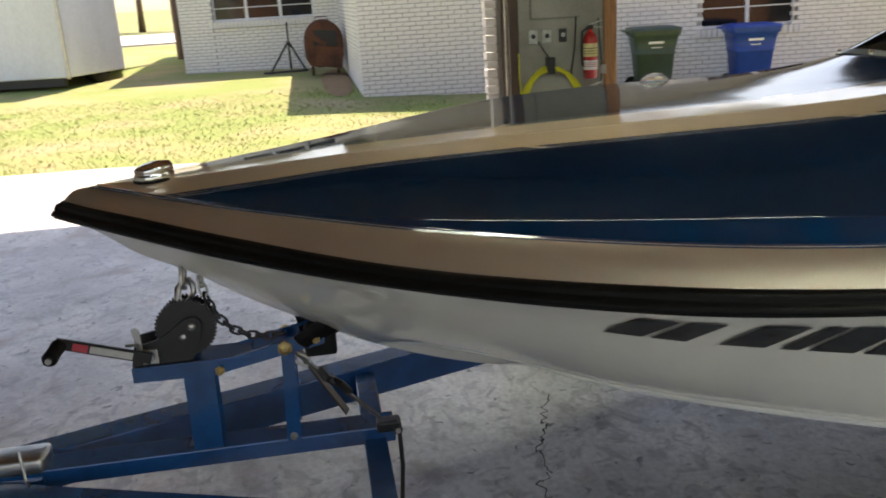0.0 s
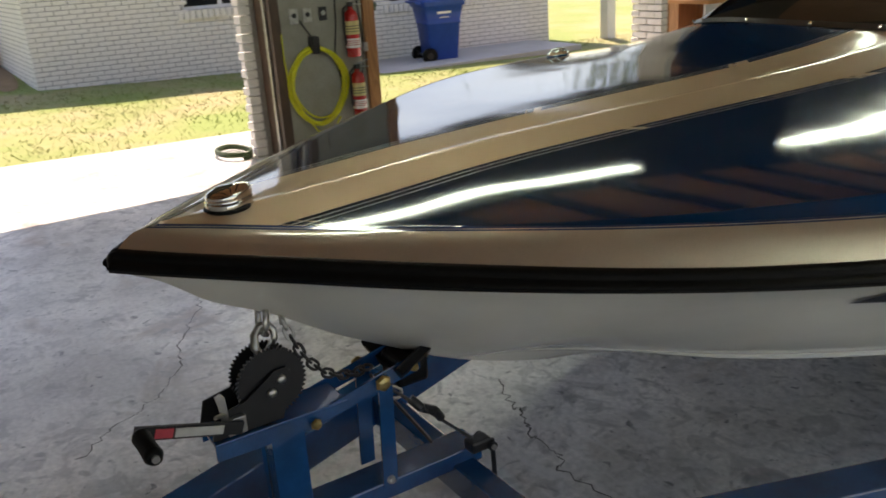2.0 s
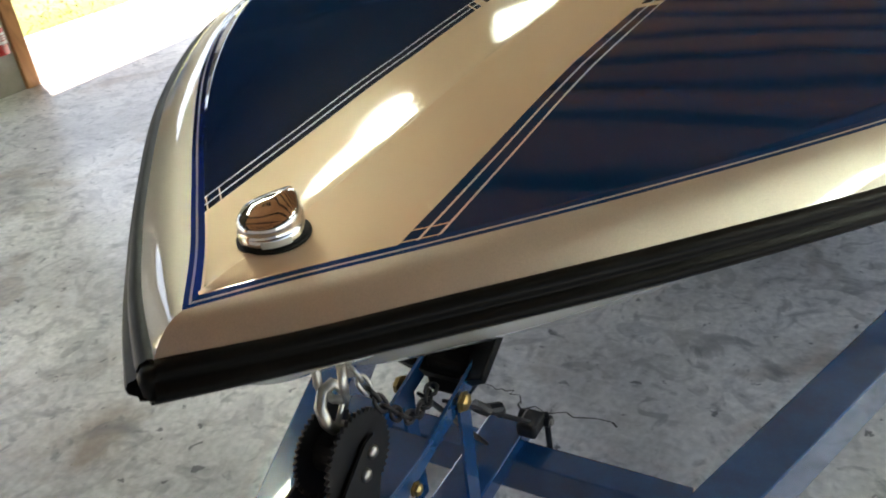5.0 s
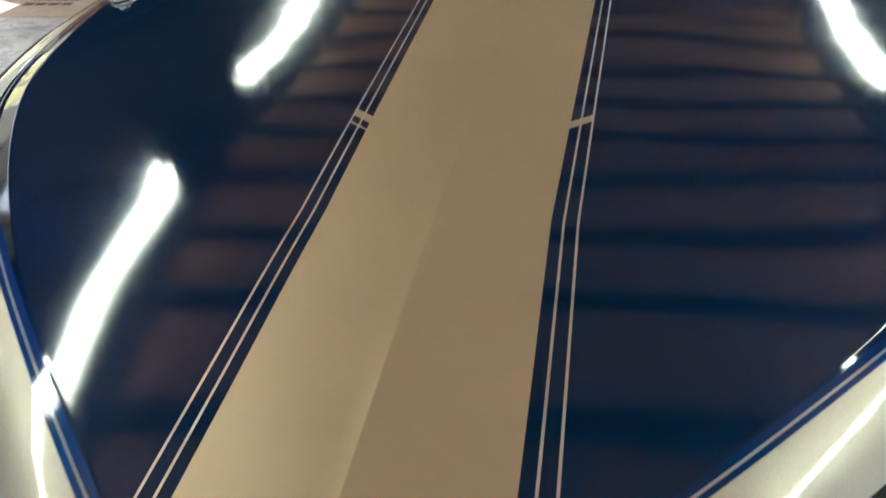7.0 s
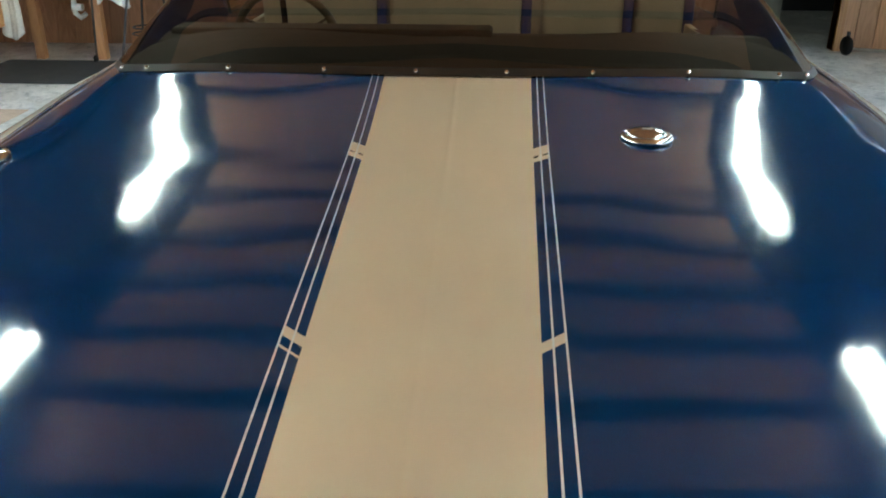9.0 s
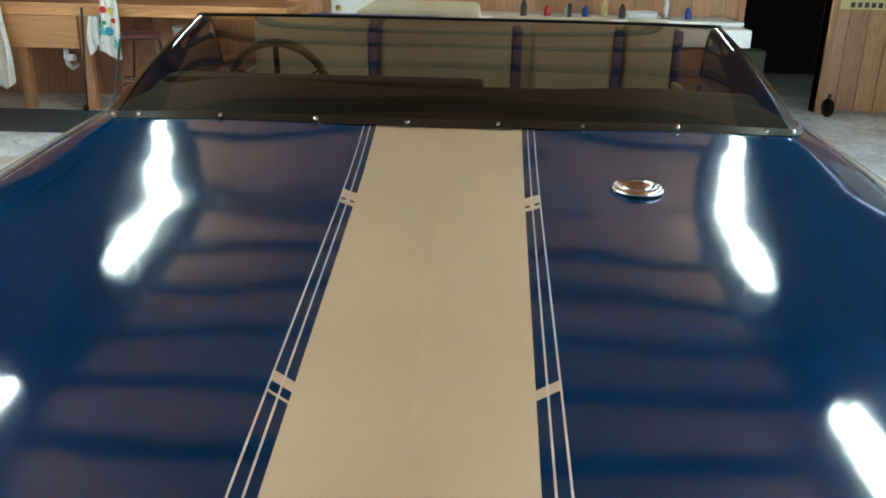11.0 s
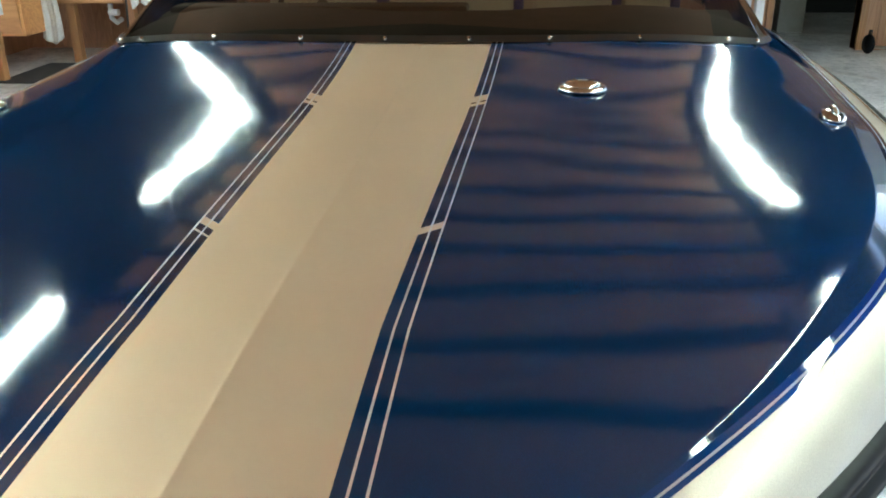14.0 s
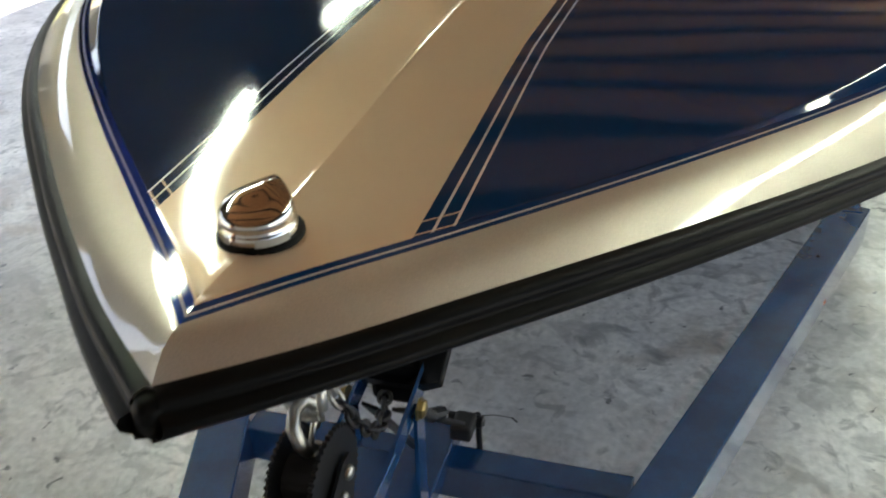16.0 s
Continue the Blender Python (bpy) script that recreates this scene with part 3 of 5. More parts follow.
def hull():
    bm = bmesh.new()
    for s in (-1, 1):
        rows = []
        for y in stations(0.036, L_END, 120, 1.7):
            xr, zr = rb_x(y) - 0.003, rb_z(y) + 0.004
            zk = keel_z(y)
            xc = ch_x(y) if y > 0.70 else 0.0
            zc = max(ch_z(y), zk) if y > 0.70 else zk
            row = []
            for f in (0, .1, .2, .3, .4, .5, .6, .7, .8, .9, 1.0):
                g = f + 0.10 * math.sin(math.pi * f) * min(1, xr / 0.5)
                row.append((s * lerp(xr, xc, f ** 0.82), y, lerp(zr, zc, min(g, 1) if f < 1 else 1)))
            lip = 0.035 * smooth01((y - 0.7) / 0.3)
            row.append((s * max(xc - lip * 0.9, 0), y, zc - lip * 0.35))
            for f in (.25, .5, .75, 1.0):
                row.append((s * lerp(max(xc - lip * 0.9, 0), 0, f), y, lerp(zc - lip * 0.35, zk, f)))
            rows.append(row)
        sheet(rows, bm)
    bmesh.ops.remove_doubles(bm, verts=bm.verts, dist=0.0004)
    return bm


hull_ob = part("hull", hull(), M_HULL, boat, "glossy white fibreglass hull", True)
hull_ob.modifiers.new("edges", "EDGE_SPLIT").split_angle = radians(28)
tr = bmesh.new()
plate([(-1.24, .93), (-1.02, .58), (0, .41), (1.02, .58), (1.24, .93)], 0.03, Matrix(((1, 0, 0, 0), (0, 0, 1, L_END - 0.02), (0, 1, 0, 0), (0, 0, 0, 1))), bm=tr)
part("transom", tr, M_HULL, boat)

# windshield: a wrapped, tinted sheet on a dark foot
ws_t = [0, .2, .42, .62, .78, .88, .95, 1.0]
base_pts = [(x, y, deck_z(x, y) + .003) for x, y in ((0, 2.475), (.35, 2.475), (.70, 2.485), (.9, 2.535), (1.03, 2.66), (1.09, 2.87))] + [(1.13, 3.4, 1.10), (1.15, 4.2, 1.05)]
top_pts = [(0, 3.24, 1.40), (.36, 3.24, 1.40), (.66, 3.22, 1.40), (.83, 3.19, 1.40), (.92, 3.23, 1.395), (.97, 3.43, 1.37), (1.05, 3.85, 1.29), (1.14, 4.25, 1.08)]
bcur = [curve_of(ws_t, [p[k] for p in base_pts]) for k in range(3)]
tcur = [curve_of(ws_t, [p[k] for p in top_pts]) for k in range(3)]


def ws_point(t, h, off=0.0):
    s = -1 if t < 0 else 1
    a = abs(t)
    b, c = Vector([q(a) for q in bcur]), Vector([q(a) for q in tcur])
    p = b.lerp(c, h)
    p.z += 0.03 * math.sin(math.pi * min(h, 1)) * (1 - 0.5 * a)
    e = Vector((s, 0, 0)) if a > 0.9 else Vector((s * a * 0.9, -1 + a * 0.7, 0.3)).normalized()
    p.x *= s
    return p + e * off


def ws_sheet(h0, h1, nh, off):
    ts = [i / 40 for i in range(-40, 41)]
    bm = sheet([[ws_point(t, lerp(h0, h1, k / nh), off) for t in ts] for k in range(nh + 1)])
    return bm


glass = part("windshield_pane", ws_sheet(0.0, 1.0, 10, 0.0), M_GLASS, boat, "smoke tinted curved windshield pane", True)
glass.visible_shadow = False
foot = ws_sheet(-0.012, 0.036, 4, 0.005)
part("windshield_foot", foot, stuff("dark_flange", (0.008, 0.007, 0.006), rough=0.3, coat=0.15, vary=0.3, size=3, bump=0), boat, "glossy dark brown lower edge of the windshield", True)
part("windshield_edge", tube([ws_point(i / 40, 1.0) for i in range(-40, 41)], 0.006, 6), M_RUBBER, boat)
for x in (-.99, -.89, -.64, -.37, -.115, .135, .37, .63, .89, .99):
    lo, hi = 0.0, 1.0
    for _ in range(30):
        m = (lo + hi) / 2
        lo, hi = (m, hi) if bcur[0](m) < abs(x) else (lo, m)
    p = ws_point(math.copysign(lo, x), 0.012, 0.008)
    part("screw", lathe([(.007, -.005), (.007, .001), (.005, .004), (.002, .005)], 12, m=look(p, p + Vector((0, 1, -0.4)))), M_CHROME, boat)

# a pale spray rail along each chine
for s in (-1, 1):
    rows = []
    for y in stations(0.80, 5.9, 70, 1.4):
        x, z, w = ch_x(y), ch_z(y), 0.016 * smooth01((y - 0.8) / 0.5)
        rows.append([(s * (x - .001), y, z + w * .55), (s * (x + w), y, z + w * .1), (s * (x + w * .9), y, z - w * .25), (s * max(x - w * 1.2, 0), y, z - w * .8)])
    part("spray_rail", sheet(rows), M_HULL, boat, "moulded white spray rail", True)

# fittings of the boat
def bow_lamp():
    """A tear-shaped chrome navigation lamp: point aft, raised rim, slanting cap."""
    ob = empty("bow_lamp", 0, 0.225, deck_z(0, 0.225))
    n = 28

    def tear(k, r, tip):
        a = 2 * math.pi * k / n
        x, y = math.sin(a) * r, -math.cos(a) * r
        if y > 0:
            y = y * (tip / r)
            x *= (1 - 0.55 * (y / tip) ** 1.4)
        return x, y
    bm = bmesh.new()
    rings = []
    for r, tip, z0, z1 in ((.036, .046, -.004, -.004), (.040, .052, -.004, -.004), (.040, .052, .014, .016), (.037, .049, .016, .019), (.039, .052, .019, .023), (.038, .050, .026, .034), (.034, .044, .030, .042), (.018, .022, .033, .040), (.002, .002, .034, .037)):
        ring = []
        for k in range(n):
            x, y = tear(k, r, tip)
            f = (y + r) / (r + tip)
            ring.append(bm.verts.new((x, y, lerp(z0, z1, f) + (0.004 if z0 > .031 else 0))))
        rings.append(ring)
    for a, b in zip(rings, rings[1:]):
        for k in range(n):
            bm.faces.new((a[k], a[(k + 1) % n], b[(k + 1) % n], b[k]))
    bm.faces.new(rings[-1])
    part("housing", bm, M_CHROME, ob, "polished chrome housing", True)
    part("gasket", lathe([(.041, -.006), (.044, -.004), (.044, .002), (.04, .003)], 28), M_RUBBER, ob, "black rubber gasket", True)
    for s in (-1, 1):
        lens = bmesh.new()
        rows = []
        for h in (.004, .012):
            rows.append([(s * .0405 * math.sin(a), -.0405 * math.cos(a), h) for a in [0.35 + 0.1 * i for i in range(10)]])
        sheet(rows, lens)
        part("lens", lens, stuff("pale_lens", (0.55, 0.55, 0.5), rough=0.1, bump=0), ob, "narrow clear side lens")
    return tagged(ob, "polished chrome tear-shaped bow lamp on the foredeck", "lamp")


bow_lamp()


def deck_cap(x, y):
    ob = empty("filler_cap", x, y, deck_z(x, y) + 0.001)
    part("rim", lathe([(.060, 0), (.060, .004), (.054, .010), (.046, .011), (.046, .008)], 32), M_CHROME, ob, "", True)
    part("lid", lathe([(.045, .006), (.044, .013), (.036, .018), (.018, .021), (.003, .022)], 32), M_CHROME, ob, "domed polished lid", True)
    part("key_slot", box(-.012, .012, -.002, .002, .020, .0228, .0006), M_STEEL, ob)
    return tagged(ob, "round polished chrome filler cap on the foredeck", "filler cap")


deck_cap(0.444, 2.015)


def deck_cleat(s):
    x, y = s * 0.99, 1.86
    ob = empty("deck_cleat", x, y, deck_z(x, y) + 0.002, -8 * s)
    part("base", lathe([(.036, 0), (.036, .005), (.030, .012), (.016, .016), (.003, .017)], 24, m=Matrix.Diagonal((0.75, 1.6, 1, 1))), M_CHROME, ob, "", True)
    for v in (-.022, .022):
        part("hole", lathe([(.009, .0125), (.009, .0165), (.005, .017)], 14, m=Matrix.Translation((0, v, 0))), M_BLACK, ob)
    part("horn", tube([(0, -.040, .014), (0, -.03, .018), (0, -.012, .020), (0, .012, .020), (0, .03, .018), (0, .040, .014)], [.003, .006, .007, .007, .006, .003], 10), M_CHROME, ob, "", True)
    return tagged(ob, "small polished chrome cleat on the deck edge", "cleat", "deck cleats")


deck_cleat(-1), deck_cleat(1)

# registration marks as plain bars
def hull_point(s, y, f):
    xr, zr = rb_x(y) - 0.003, rb_z(y) + 0.004
    zc, xc = max(ch_z(y), keel_z(y)), ch_x(y)
    g = f + 0.10 * math.sin(math.pi * f) * min(1, xr / 0.5)
    return Vector((s * lerp(xr, xc, f ** 0.82), y, lerp(zr, zc, min(g, 1))))


def hull_quad(bm, corners):
    """A thin decal patch on the port side; corners are (metres aft, metres down the side)."""
    pts = []
    for y, d in corners:
        p0, p1 = hull_point(1, y, 0.0), hull_point(1, y, 0.35)
        f = 0.35 * d / (p1 - p0).length
        p = hull_point(1, y, f)
        nrm = (hull_point(1, y + .02, f) - p).cross(hull_point(1, y, f + .05) - p).normalized()
        if nrm.x < 0:
            nrm = -nrm
        pts.append(p + nrm * 0.004)
    vs = [bm.verts.new(p) for p in pts]
    bm.faces.new(vs)


def decal(name, polys, label):
    bm = bmesh.new()
    for poly in polys:
        hull_quad(bm, poly)
    return part(name, bm, M_BLACK, boat, label)


SL = 0.02    # slant of the letters


def strokes(y0, bars, top=0.085, high=0.125):
    """Bars as (x0, x1, v0, v1) in the letter's own box, v from the top down."""
    out = []
    for x0, x1, v0, v1 in bars:
        out.append([(y0 + x - SL * v / 1.0, top + high * v) for x, v in ((x0, v0), (x1, v0), (x1, v1), (x0, v1))])
    return out


for y0, w in ((1.082, .058), (1.152, .052), (1.252, .066), (1.338, .03), (1.378, .068), (1.458, .068)):
    decal("mark_bar", strokes(y0, [(0, w, 0, 1)]), "plain slanted black bar on the hull")

# bow eye
eye = part("bow_eye", tube([(.022, .262, .875), (.022, .258, .835), (.018, .258, .822), (0, .259, .816), (-.018, .258, .822), (-.022, .258, .835), (-.022, .262, .875)], .0065, 10), M_STEEL, boat, "zinc plated bow eye", True)
eye2 = part("bow_eye", tube([(.0, .300, .86), (.0, .300, .826)], .006, 8), M_STEEL, boat)

# cockpit behind the windshield
M_VINYL = stuff("beige_vinyl", (0.42, 0.36, 0.26), rough=0.45, vary=0.15, size=3, grain=0.06, fine=150, bump=0.1, depth=0.003)
M_BLUEVINYL = stuff("blue_vinyl", (0.012, 0.03, 0.16), rough=0.4, vary=0.2, size=4, bump=0.1, depth=0.003)
M_DASH = stuff("brown_dash", (0.03, 0.017, 0.010), rough=0.6, vary=0.35, size=4, bump=0.1, depth=0.003)
for s in (-1, 1):
    rows = [[(s * lerp(0.98, bd_x(y) - .017, f), y, lerp(lerp(deck_z(0.98, 2.87), bd_z(y) + .01, smooth01((y - 2.86) / .4)), bd_z(y), f)) for f in (0, .3, .6, .9, 1)] for y in [2.86 + 0.1045 * i for i in range(31)]]
    part("side_deck", sheet(rows), M_NAVY, boat, "navy side deck", True)
    part("cockpit_side", box(s * 0.99 - .015, s * 0.99 + .015, 2.98, 5.97, .5, 1.07, .006), M_VINYL, boat)
part("cockpit_floor", box(-1.0, 1.0, 2.9, 5.97, .5, .53), M_BLUEVINYL, boat)
rows = []
for i in range(9):
    row = []
    for t in [k / 20 * .78 for k in range(-20, 21)]:
        p = ws_point(t, 0.0)
        x, y = p.x * (1 - .03 * i / 8), lerp(p.y + .008, 2.86, i / 8)
        row.append((x, y, deck_z(x, y) + .007))
    rows.append(row)
part("dash_cover", sheet(rows), M_DASH, boat, "dark brown cover behind the windshield", True)
dash = bmesh.new()
plate([(2.86, 1.08), (2.86, 1.19), (2.95, 1.205), (3.08, 1.19), (3.16, 1.15), (3.16, .8), (3.1, .8), (3.1, 1.06)], 1.96, Matrix(((0, 0, 1, -.98), (1, 0, 0, 0), (0, 1, 0, 0), (0, 0, 0, 1))), 0.008, bm=dash)
part("dashboard", dash, M_DASH, boat, "dark brown padded dashboard")
part("gauge_hood", box(-.96, .1, 2.93, 3.06, 1.19, 1.222, .012), M_DASH, boat)
wheel = part("steering_wheel", tube([(-.68 + .19 * math.cos(a), 3.42 - .06 * math.sin(a), 1.10 + .19 * math.sin(a)) for a in [2 * math.pi * k / 32 for k in range(32)]], .016, 10, closed=True), stuff("tan_rim", (0.10, 0.07, 0.035), rough=0.4), boat, "tan rimmed steering wheel", True)
for a in (0.5, 1.57, 2.64, 4.71):
    part("spoke", beam((-.68, 3.40, 1.10), (-.68 + .185 * math.cos(a), 3.42 - .06 * math.sin(a), 1.10 + .185 * math.sin(a)), .022, .006, .001), M_BLACK, wheel)
part("hub", lathe([(.035, -.01), (.035, .01), (.02, .02), (.003, .022)], 16, m=pose(-.68, 3.41, 1.10, 90)), M_BLACK, wheel)
# the seats: tall beige backs with blue sides
for x0, x1 in ((-.95, -.42), (-.36, .24), (.33, .70), (.75, .97)):
    part("seat_back", box(x0, x1, 4.10, 4.24, .62, 1.315 + .02 * (x0 > 0), .035, seg=3), M_VINYL, boat, "beige vinyl seat back", True)
    part("seat_side", box(x1 - .005, x1 + .045, 4.11, 4.25, .62, 1.30, .02), M_BLUEVINYL, boat, "blue vinyl edge of a seat back", True)
    part("seat_cushion", box(x0, x1, 3.62, 4.12, .62, .78, .04, seg=3), M_VINYL, boat, "beige vinyl cushion", True)
part("engine_cover", box(-.6, .1, 4.9, 5.8, .55, 1.30, .05, seg=3), M_VINYL, boat, "padded beige engine cover", True)
part("sun_pad", box(-.85, -.1, 4.55, 4.9, 1.18, 1.28, .03), M_BLUEVINYL, boat)
part("rear_bench", box(.15, .95, 4.9, 5.8, .55, 1.22, .05, seg=3), M_VINYL, boat)

# ---- the trailer ----
trailer = empty("boat_trailer", 0, 0.4, 0.0, world_based=True)
tagged(trailer, "blue painted steel boat trailer with a winch stand", "trailer")
RZ = 0.33     # middle height of the frame rails


def rail_end(y):
    return 0.108 + (y + 0.05) * 0.385


for s in (-1, 1):
    part("side_rail", beam((s * 0.03, -0.42, RZ), (s * rail_end(1.85), 1.85, RZ), 0.095, 0.105), M_BLUE, trailer, "blue steel side rail")
    part("side_rail", beam((s * rail_end(1.83), 1.80, RZ), (s * .9, 5.6, RZ), 0.055, 0.11), M_BLUE, trailer)
    for y in (0.92, 1.471):
        p = Vector((s * (rail_end(y) + 0.052), y, RZ - 0.03))
        part("marker_light", lathe([(.013, -.006), (.013, .004), (.009, .009), (.002, .011)], 14, m=look(p, p - Vector((s * 1, -0.36, 0)))), stuff("amber_lens", (0.55, 0.12, 0.02), rough=0.15, bump=0), trailer, "small amber marker light", True)
    bunk = part("bunk", beam((s * .55, 2.0, .475), (s * .7, 5.4, .475), .12, .05), stuff("bunk_carpet", (0.05, 0.05, 0.055), rough=0.9, bump=0.4), trailer, "carpeted bunk under the hull")
    part("wheel_arch", beam((s * 1.2, 3.9, .62), (s * 1.2, 5.1, .62), .24, .02), M_BLUE, trailer)
    wh = part("wheel", lathe([(.16, -.1), (.28, -.1), (.31, -.07), (.31, .07), (.28, .1), (.16, .1)], 28, m=pose(s * 1.2, 4.5, .31, 0, 90, 0)), M_RUBBER, trailer, "black trailer tyre", True)
    part("rim", lathe([(.17, -.06), (.17, .07), (.05, .04), (.04, .09), (.01, .1)], 20, m=pose(s * 1.2, 4.5, .31, 0, 90, 0)), M_STEEL, wh)
part("axle", beam((-1.1, 4.5, .31), (1.1, 4.5, .31), .06, .06), M_BLUE, trailer)
for y in (0.684, 2.4, 4.0, 5.5):
    xr = rail_end(y) if y < 1.85 else lerp(rail_end(1.83), .9, (y - 1.8) / 3.8)
    part("cross_member", beam((-xr + .02, y, RZ - .004), (xr - .02, y, RZ - .004), 0.06, 0.08), M_BLUE, trailer, "blue steel cross member")
part("tongue_beam", beam((0, -0.55, .374), (0, 0.738, .374), 0.085, 0.046), M_BLUE, trailer, "blue steel tongue beam")
coupler = bmesh.new()
box(-.06, .06, -.62, -.30, .36, .43, .02, coupler, 3)
box(-.045, .045, -.36, -.13, .385, .432, .012, coupler, 3)
part("coupler", coupler, M_STEEL, trailer, "zinc plated ball coupler", True)
part("coupler_body", box(-.05, .05, -.31, -.135, .325, .384, .01), M_BLUE, trailer, "blue block under the coupler")
part("coupler_pin", tube([(.07, -.17, .47), (.09, -.16, .40), (.075, -.15, .35)], .004, 6), M_STEEL, trailer)
part("tongue_jack", tube([(.0, -.42, .0), (.0, -.42, .34)], .025, 12), M_STEEL, trailer)

# winch stand
stand = [part("stand_post", beam((.0, .266, .395), (.0, .266, .60), .075, .06, .006, up=(0, 1, 0)), M_BLUE, trailer, "blue upright of the winch stand")]
for s in (-1, 1):
    bar = bmesh.new()
    plate([(.115, .602), (.315, .598), (.335, .604), (.58, .650), (.585, .690), (.32, .632), (.115, .638)], .006, Matrix.Translation((s * .046 - .003, 0, 0)) @ UPRIGHT, bm=bar)
    part("stand_arm", bar, M_BLUE, trailer, "bent blue side arm of the winch stand")
    brace = bmesh.new()
    plate([(.462, .398), (.498, .398), (.505, .64), (.472, .64)], .006, Matrix.Translation((s * .054 - .003, 0, 0)) @ UPRIGHT, bm=brace)
    part("stand_brace", brace, M_BLUE, trailer, "blue brace of the winch stand")
    for y, z, r, mat in ((.322, .613, .010, M_BRASS), (.483, .652, .015, M_BRASS), (.56, .666, .009, M_BRASS), (.48, .412, .008, M_STEEL)):
        part("bolt", lathe([(r * 1.25, 0), (r * 1.25, .003), (r, .003), (r, .009), (r * .5, .012), (.001, .012)], 6 if mat == M_BRASS else 10, m=Matrix.Translation((s * .057, y, z)) @ pose(0, 0, 0, 0, 90 * s, 0)), mat, trailer)
part("stand_plate", box(-.05, .05, .115, .40, .632, .640, .002), M_BLUE, trailer, "blue top plate under the winch")
vb = bmesh.new()
plate([(-.085, .05), (-.03, .0), (.03, .0), (.085, .05), (.085, .075), (.03, .035), (-.03, .035), (-.085, .075)], .10, Matrix(((1, 0, 0, 0), (0, -.48, .88, .54), (0, .88, .48, .625), (0, 0, 0, 1))), .005, bm=vb)
part("bow_stop", vb, M_RUBBER, trailer, "black rubber bow stop under the keel")
part("bow_stop_block", box(-.04, .04, .53, .61, .61, .68, .01), M_RUBBER, trailer)


# ---- winch, chain, hook and strap, each on its own ----
winch = empty("hand_winch", 0, .25, .64, world_based=True)
tagged(winch, "black hand winch with toothed reel on the blue stand", "winch")


def gear(x, r, teeth, thick):
    out = []
    for k in range(teeth * 4):
        a = 2 * math.pi * k / (teeth * 4)
        out.append((.252 + (r + (.004 if k % 4 < 2 else -.001)) * math.cos(a), .722 + (r + (.004 if k % 4 < 2 else -.001)) * math.sin(a)))
    return plate(out, thick, Matrix.Translation((x, 0, 0)) @ UPRIGHT)


part("reel_gear", gear(.022, .070, 46, .006), M_BLACK, winch, "black toothed gear wheel")
part("reel_flange", gear(-.035, .064, 46, .004), M_BLACK, winch, "black reel flange")
part("reel_drum", tube([(-.034, .252, .722), (.024, .252, .722)], .03, 16), stuff("strap_roll", (0.02, 0.02, 0.022), rough=0.8, bump=0.3), winch)
for s, xx in ((1, .034), (-1, -.045)):
    cheek = bmesh.new()
    plate([(.115, .641), (.262, .641), (.285, .70), (.292, .735), (.28, .75), (.258, .75), (.19, .705), (.128, .692)], .004, Matrix.Translation((xx, 0, 0)) @ UPRIGHT, bm=cheek)
    part("frame_cheek", cheek, M_BLACK, winch, "black pressed steel side of the winch")
for y, z in ((.245, .705), (.268, .728), (.168, .672)):
    part("bolt", lathe([(.010, 0), (.010, .004), (.007, .007), (.001, .008)], 10, m=Matrix.Translation((.038, y, z)) @ pose(0, 0, 0, 0, 90, 0)), M_STEEL, winch, "", True)
part("drive_nut_plate", box(.038, .052, .145, .183, .648, .684, .002), M_STEEL, winch)
part("drive_nut", lathe([(.010, 0), (.010, .012), (.006, .014), (.001, .014)], 6, m=Matrix.Translation((.052, .166, .667)) @ pose(0, 0, 0, 0, 90, 0)), M_STEEL, winch)
pawl = bmesh.new()
plate([(.135, .675), (.15, .68), (.148, .735), (.14, .745), (.128, .74), (.134, .72)], .006, Matrix.Translation((.046, 0, 0)) @ UPRIGHT, .0015, bm=pawl)
part("ratchet_pawl", pawl, M_STEEL, winch, "zinc plated ratchet pawl")
part("pawl_lever", tube([(.05, .142, .70), (.075, .118, .712)], .004, 8), M_STEEL, winch)
crank = part("crank_arm", beam((.064, .168, .668), (.088, -.030, .742), .007, .024, .001, up=(0, 0.2, 1)), M_BLACK, winch, "flat black crank arm")
part("crank_label", beam((.0736, .13, .6822), (.0845, .04, .7158), .002, .017, 0, up=(0, 0.2, 1)), stuff("pale_label", (0.5, 0.5, 0.47), rough=0.5), crank, "pale label strip on the crank")
part("warning_label", beam((.0850, .036, .7173), (.0888, .004, .7293), .0022, .018, 0, up=(0, 0.2, 1)), stuff("red_label", (0.5, 0.05, 0.07), rough=0.5), crank, "small red label on the crank")
ribs = [(.092 + .006 * i, -.022 + .0001 * i, .739) for i in range(17)]
grip = part("crank_grip", tube(ribs, [.013 if i in (0, 16) else .0185 - .003 * (i % 2) - .002 * math.sin(math.pi * i / 16) for i in range(17)], 16), M_RUBBER, winch, "black ribbed crank grip", True)
part("grip_end", tube([(.187, -.020, .739), (.193, -.020, .739)], .007, 10), M_STEEL, grip)


def link(p, d, up, size, wire, mat):
    """One chain link at p, long along d."""
    d, up = Vector(d).normalized(), Vector(up)
    side = d.cross(up).normalized()
    pts = []
    for k in range(16):
        a = 2 * math.pi * k / 16
        pts.append(Vector(p) + d * (math.cos(a) * size * .5 + math.copysign(size * .22, math.cos(a)) * (abs(math.cos(a)) > .05)) + side * math.sin(a) * size * .42)
    return tube(pts, wire, 7, closed=True)


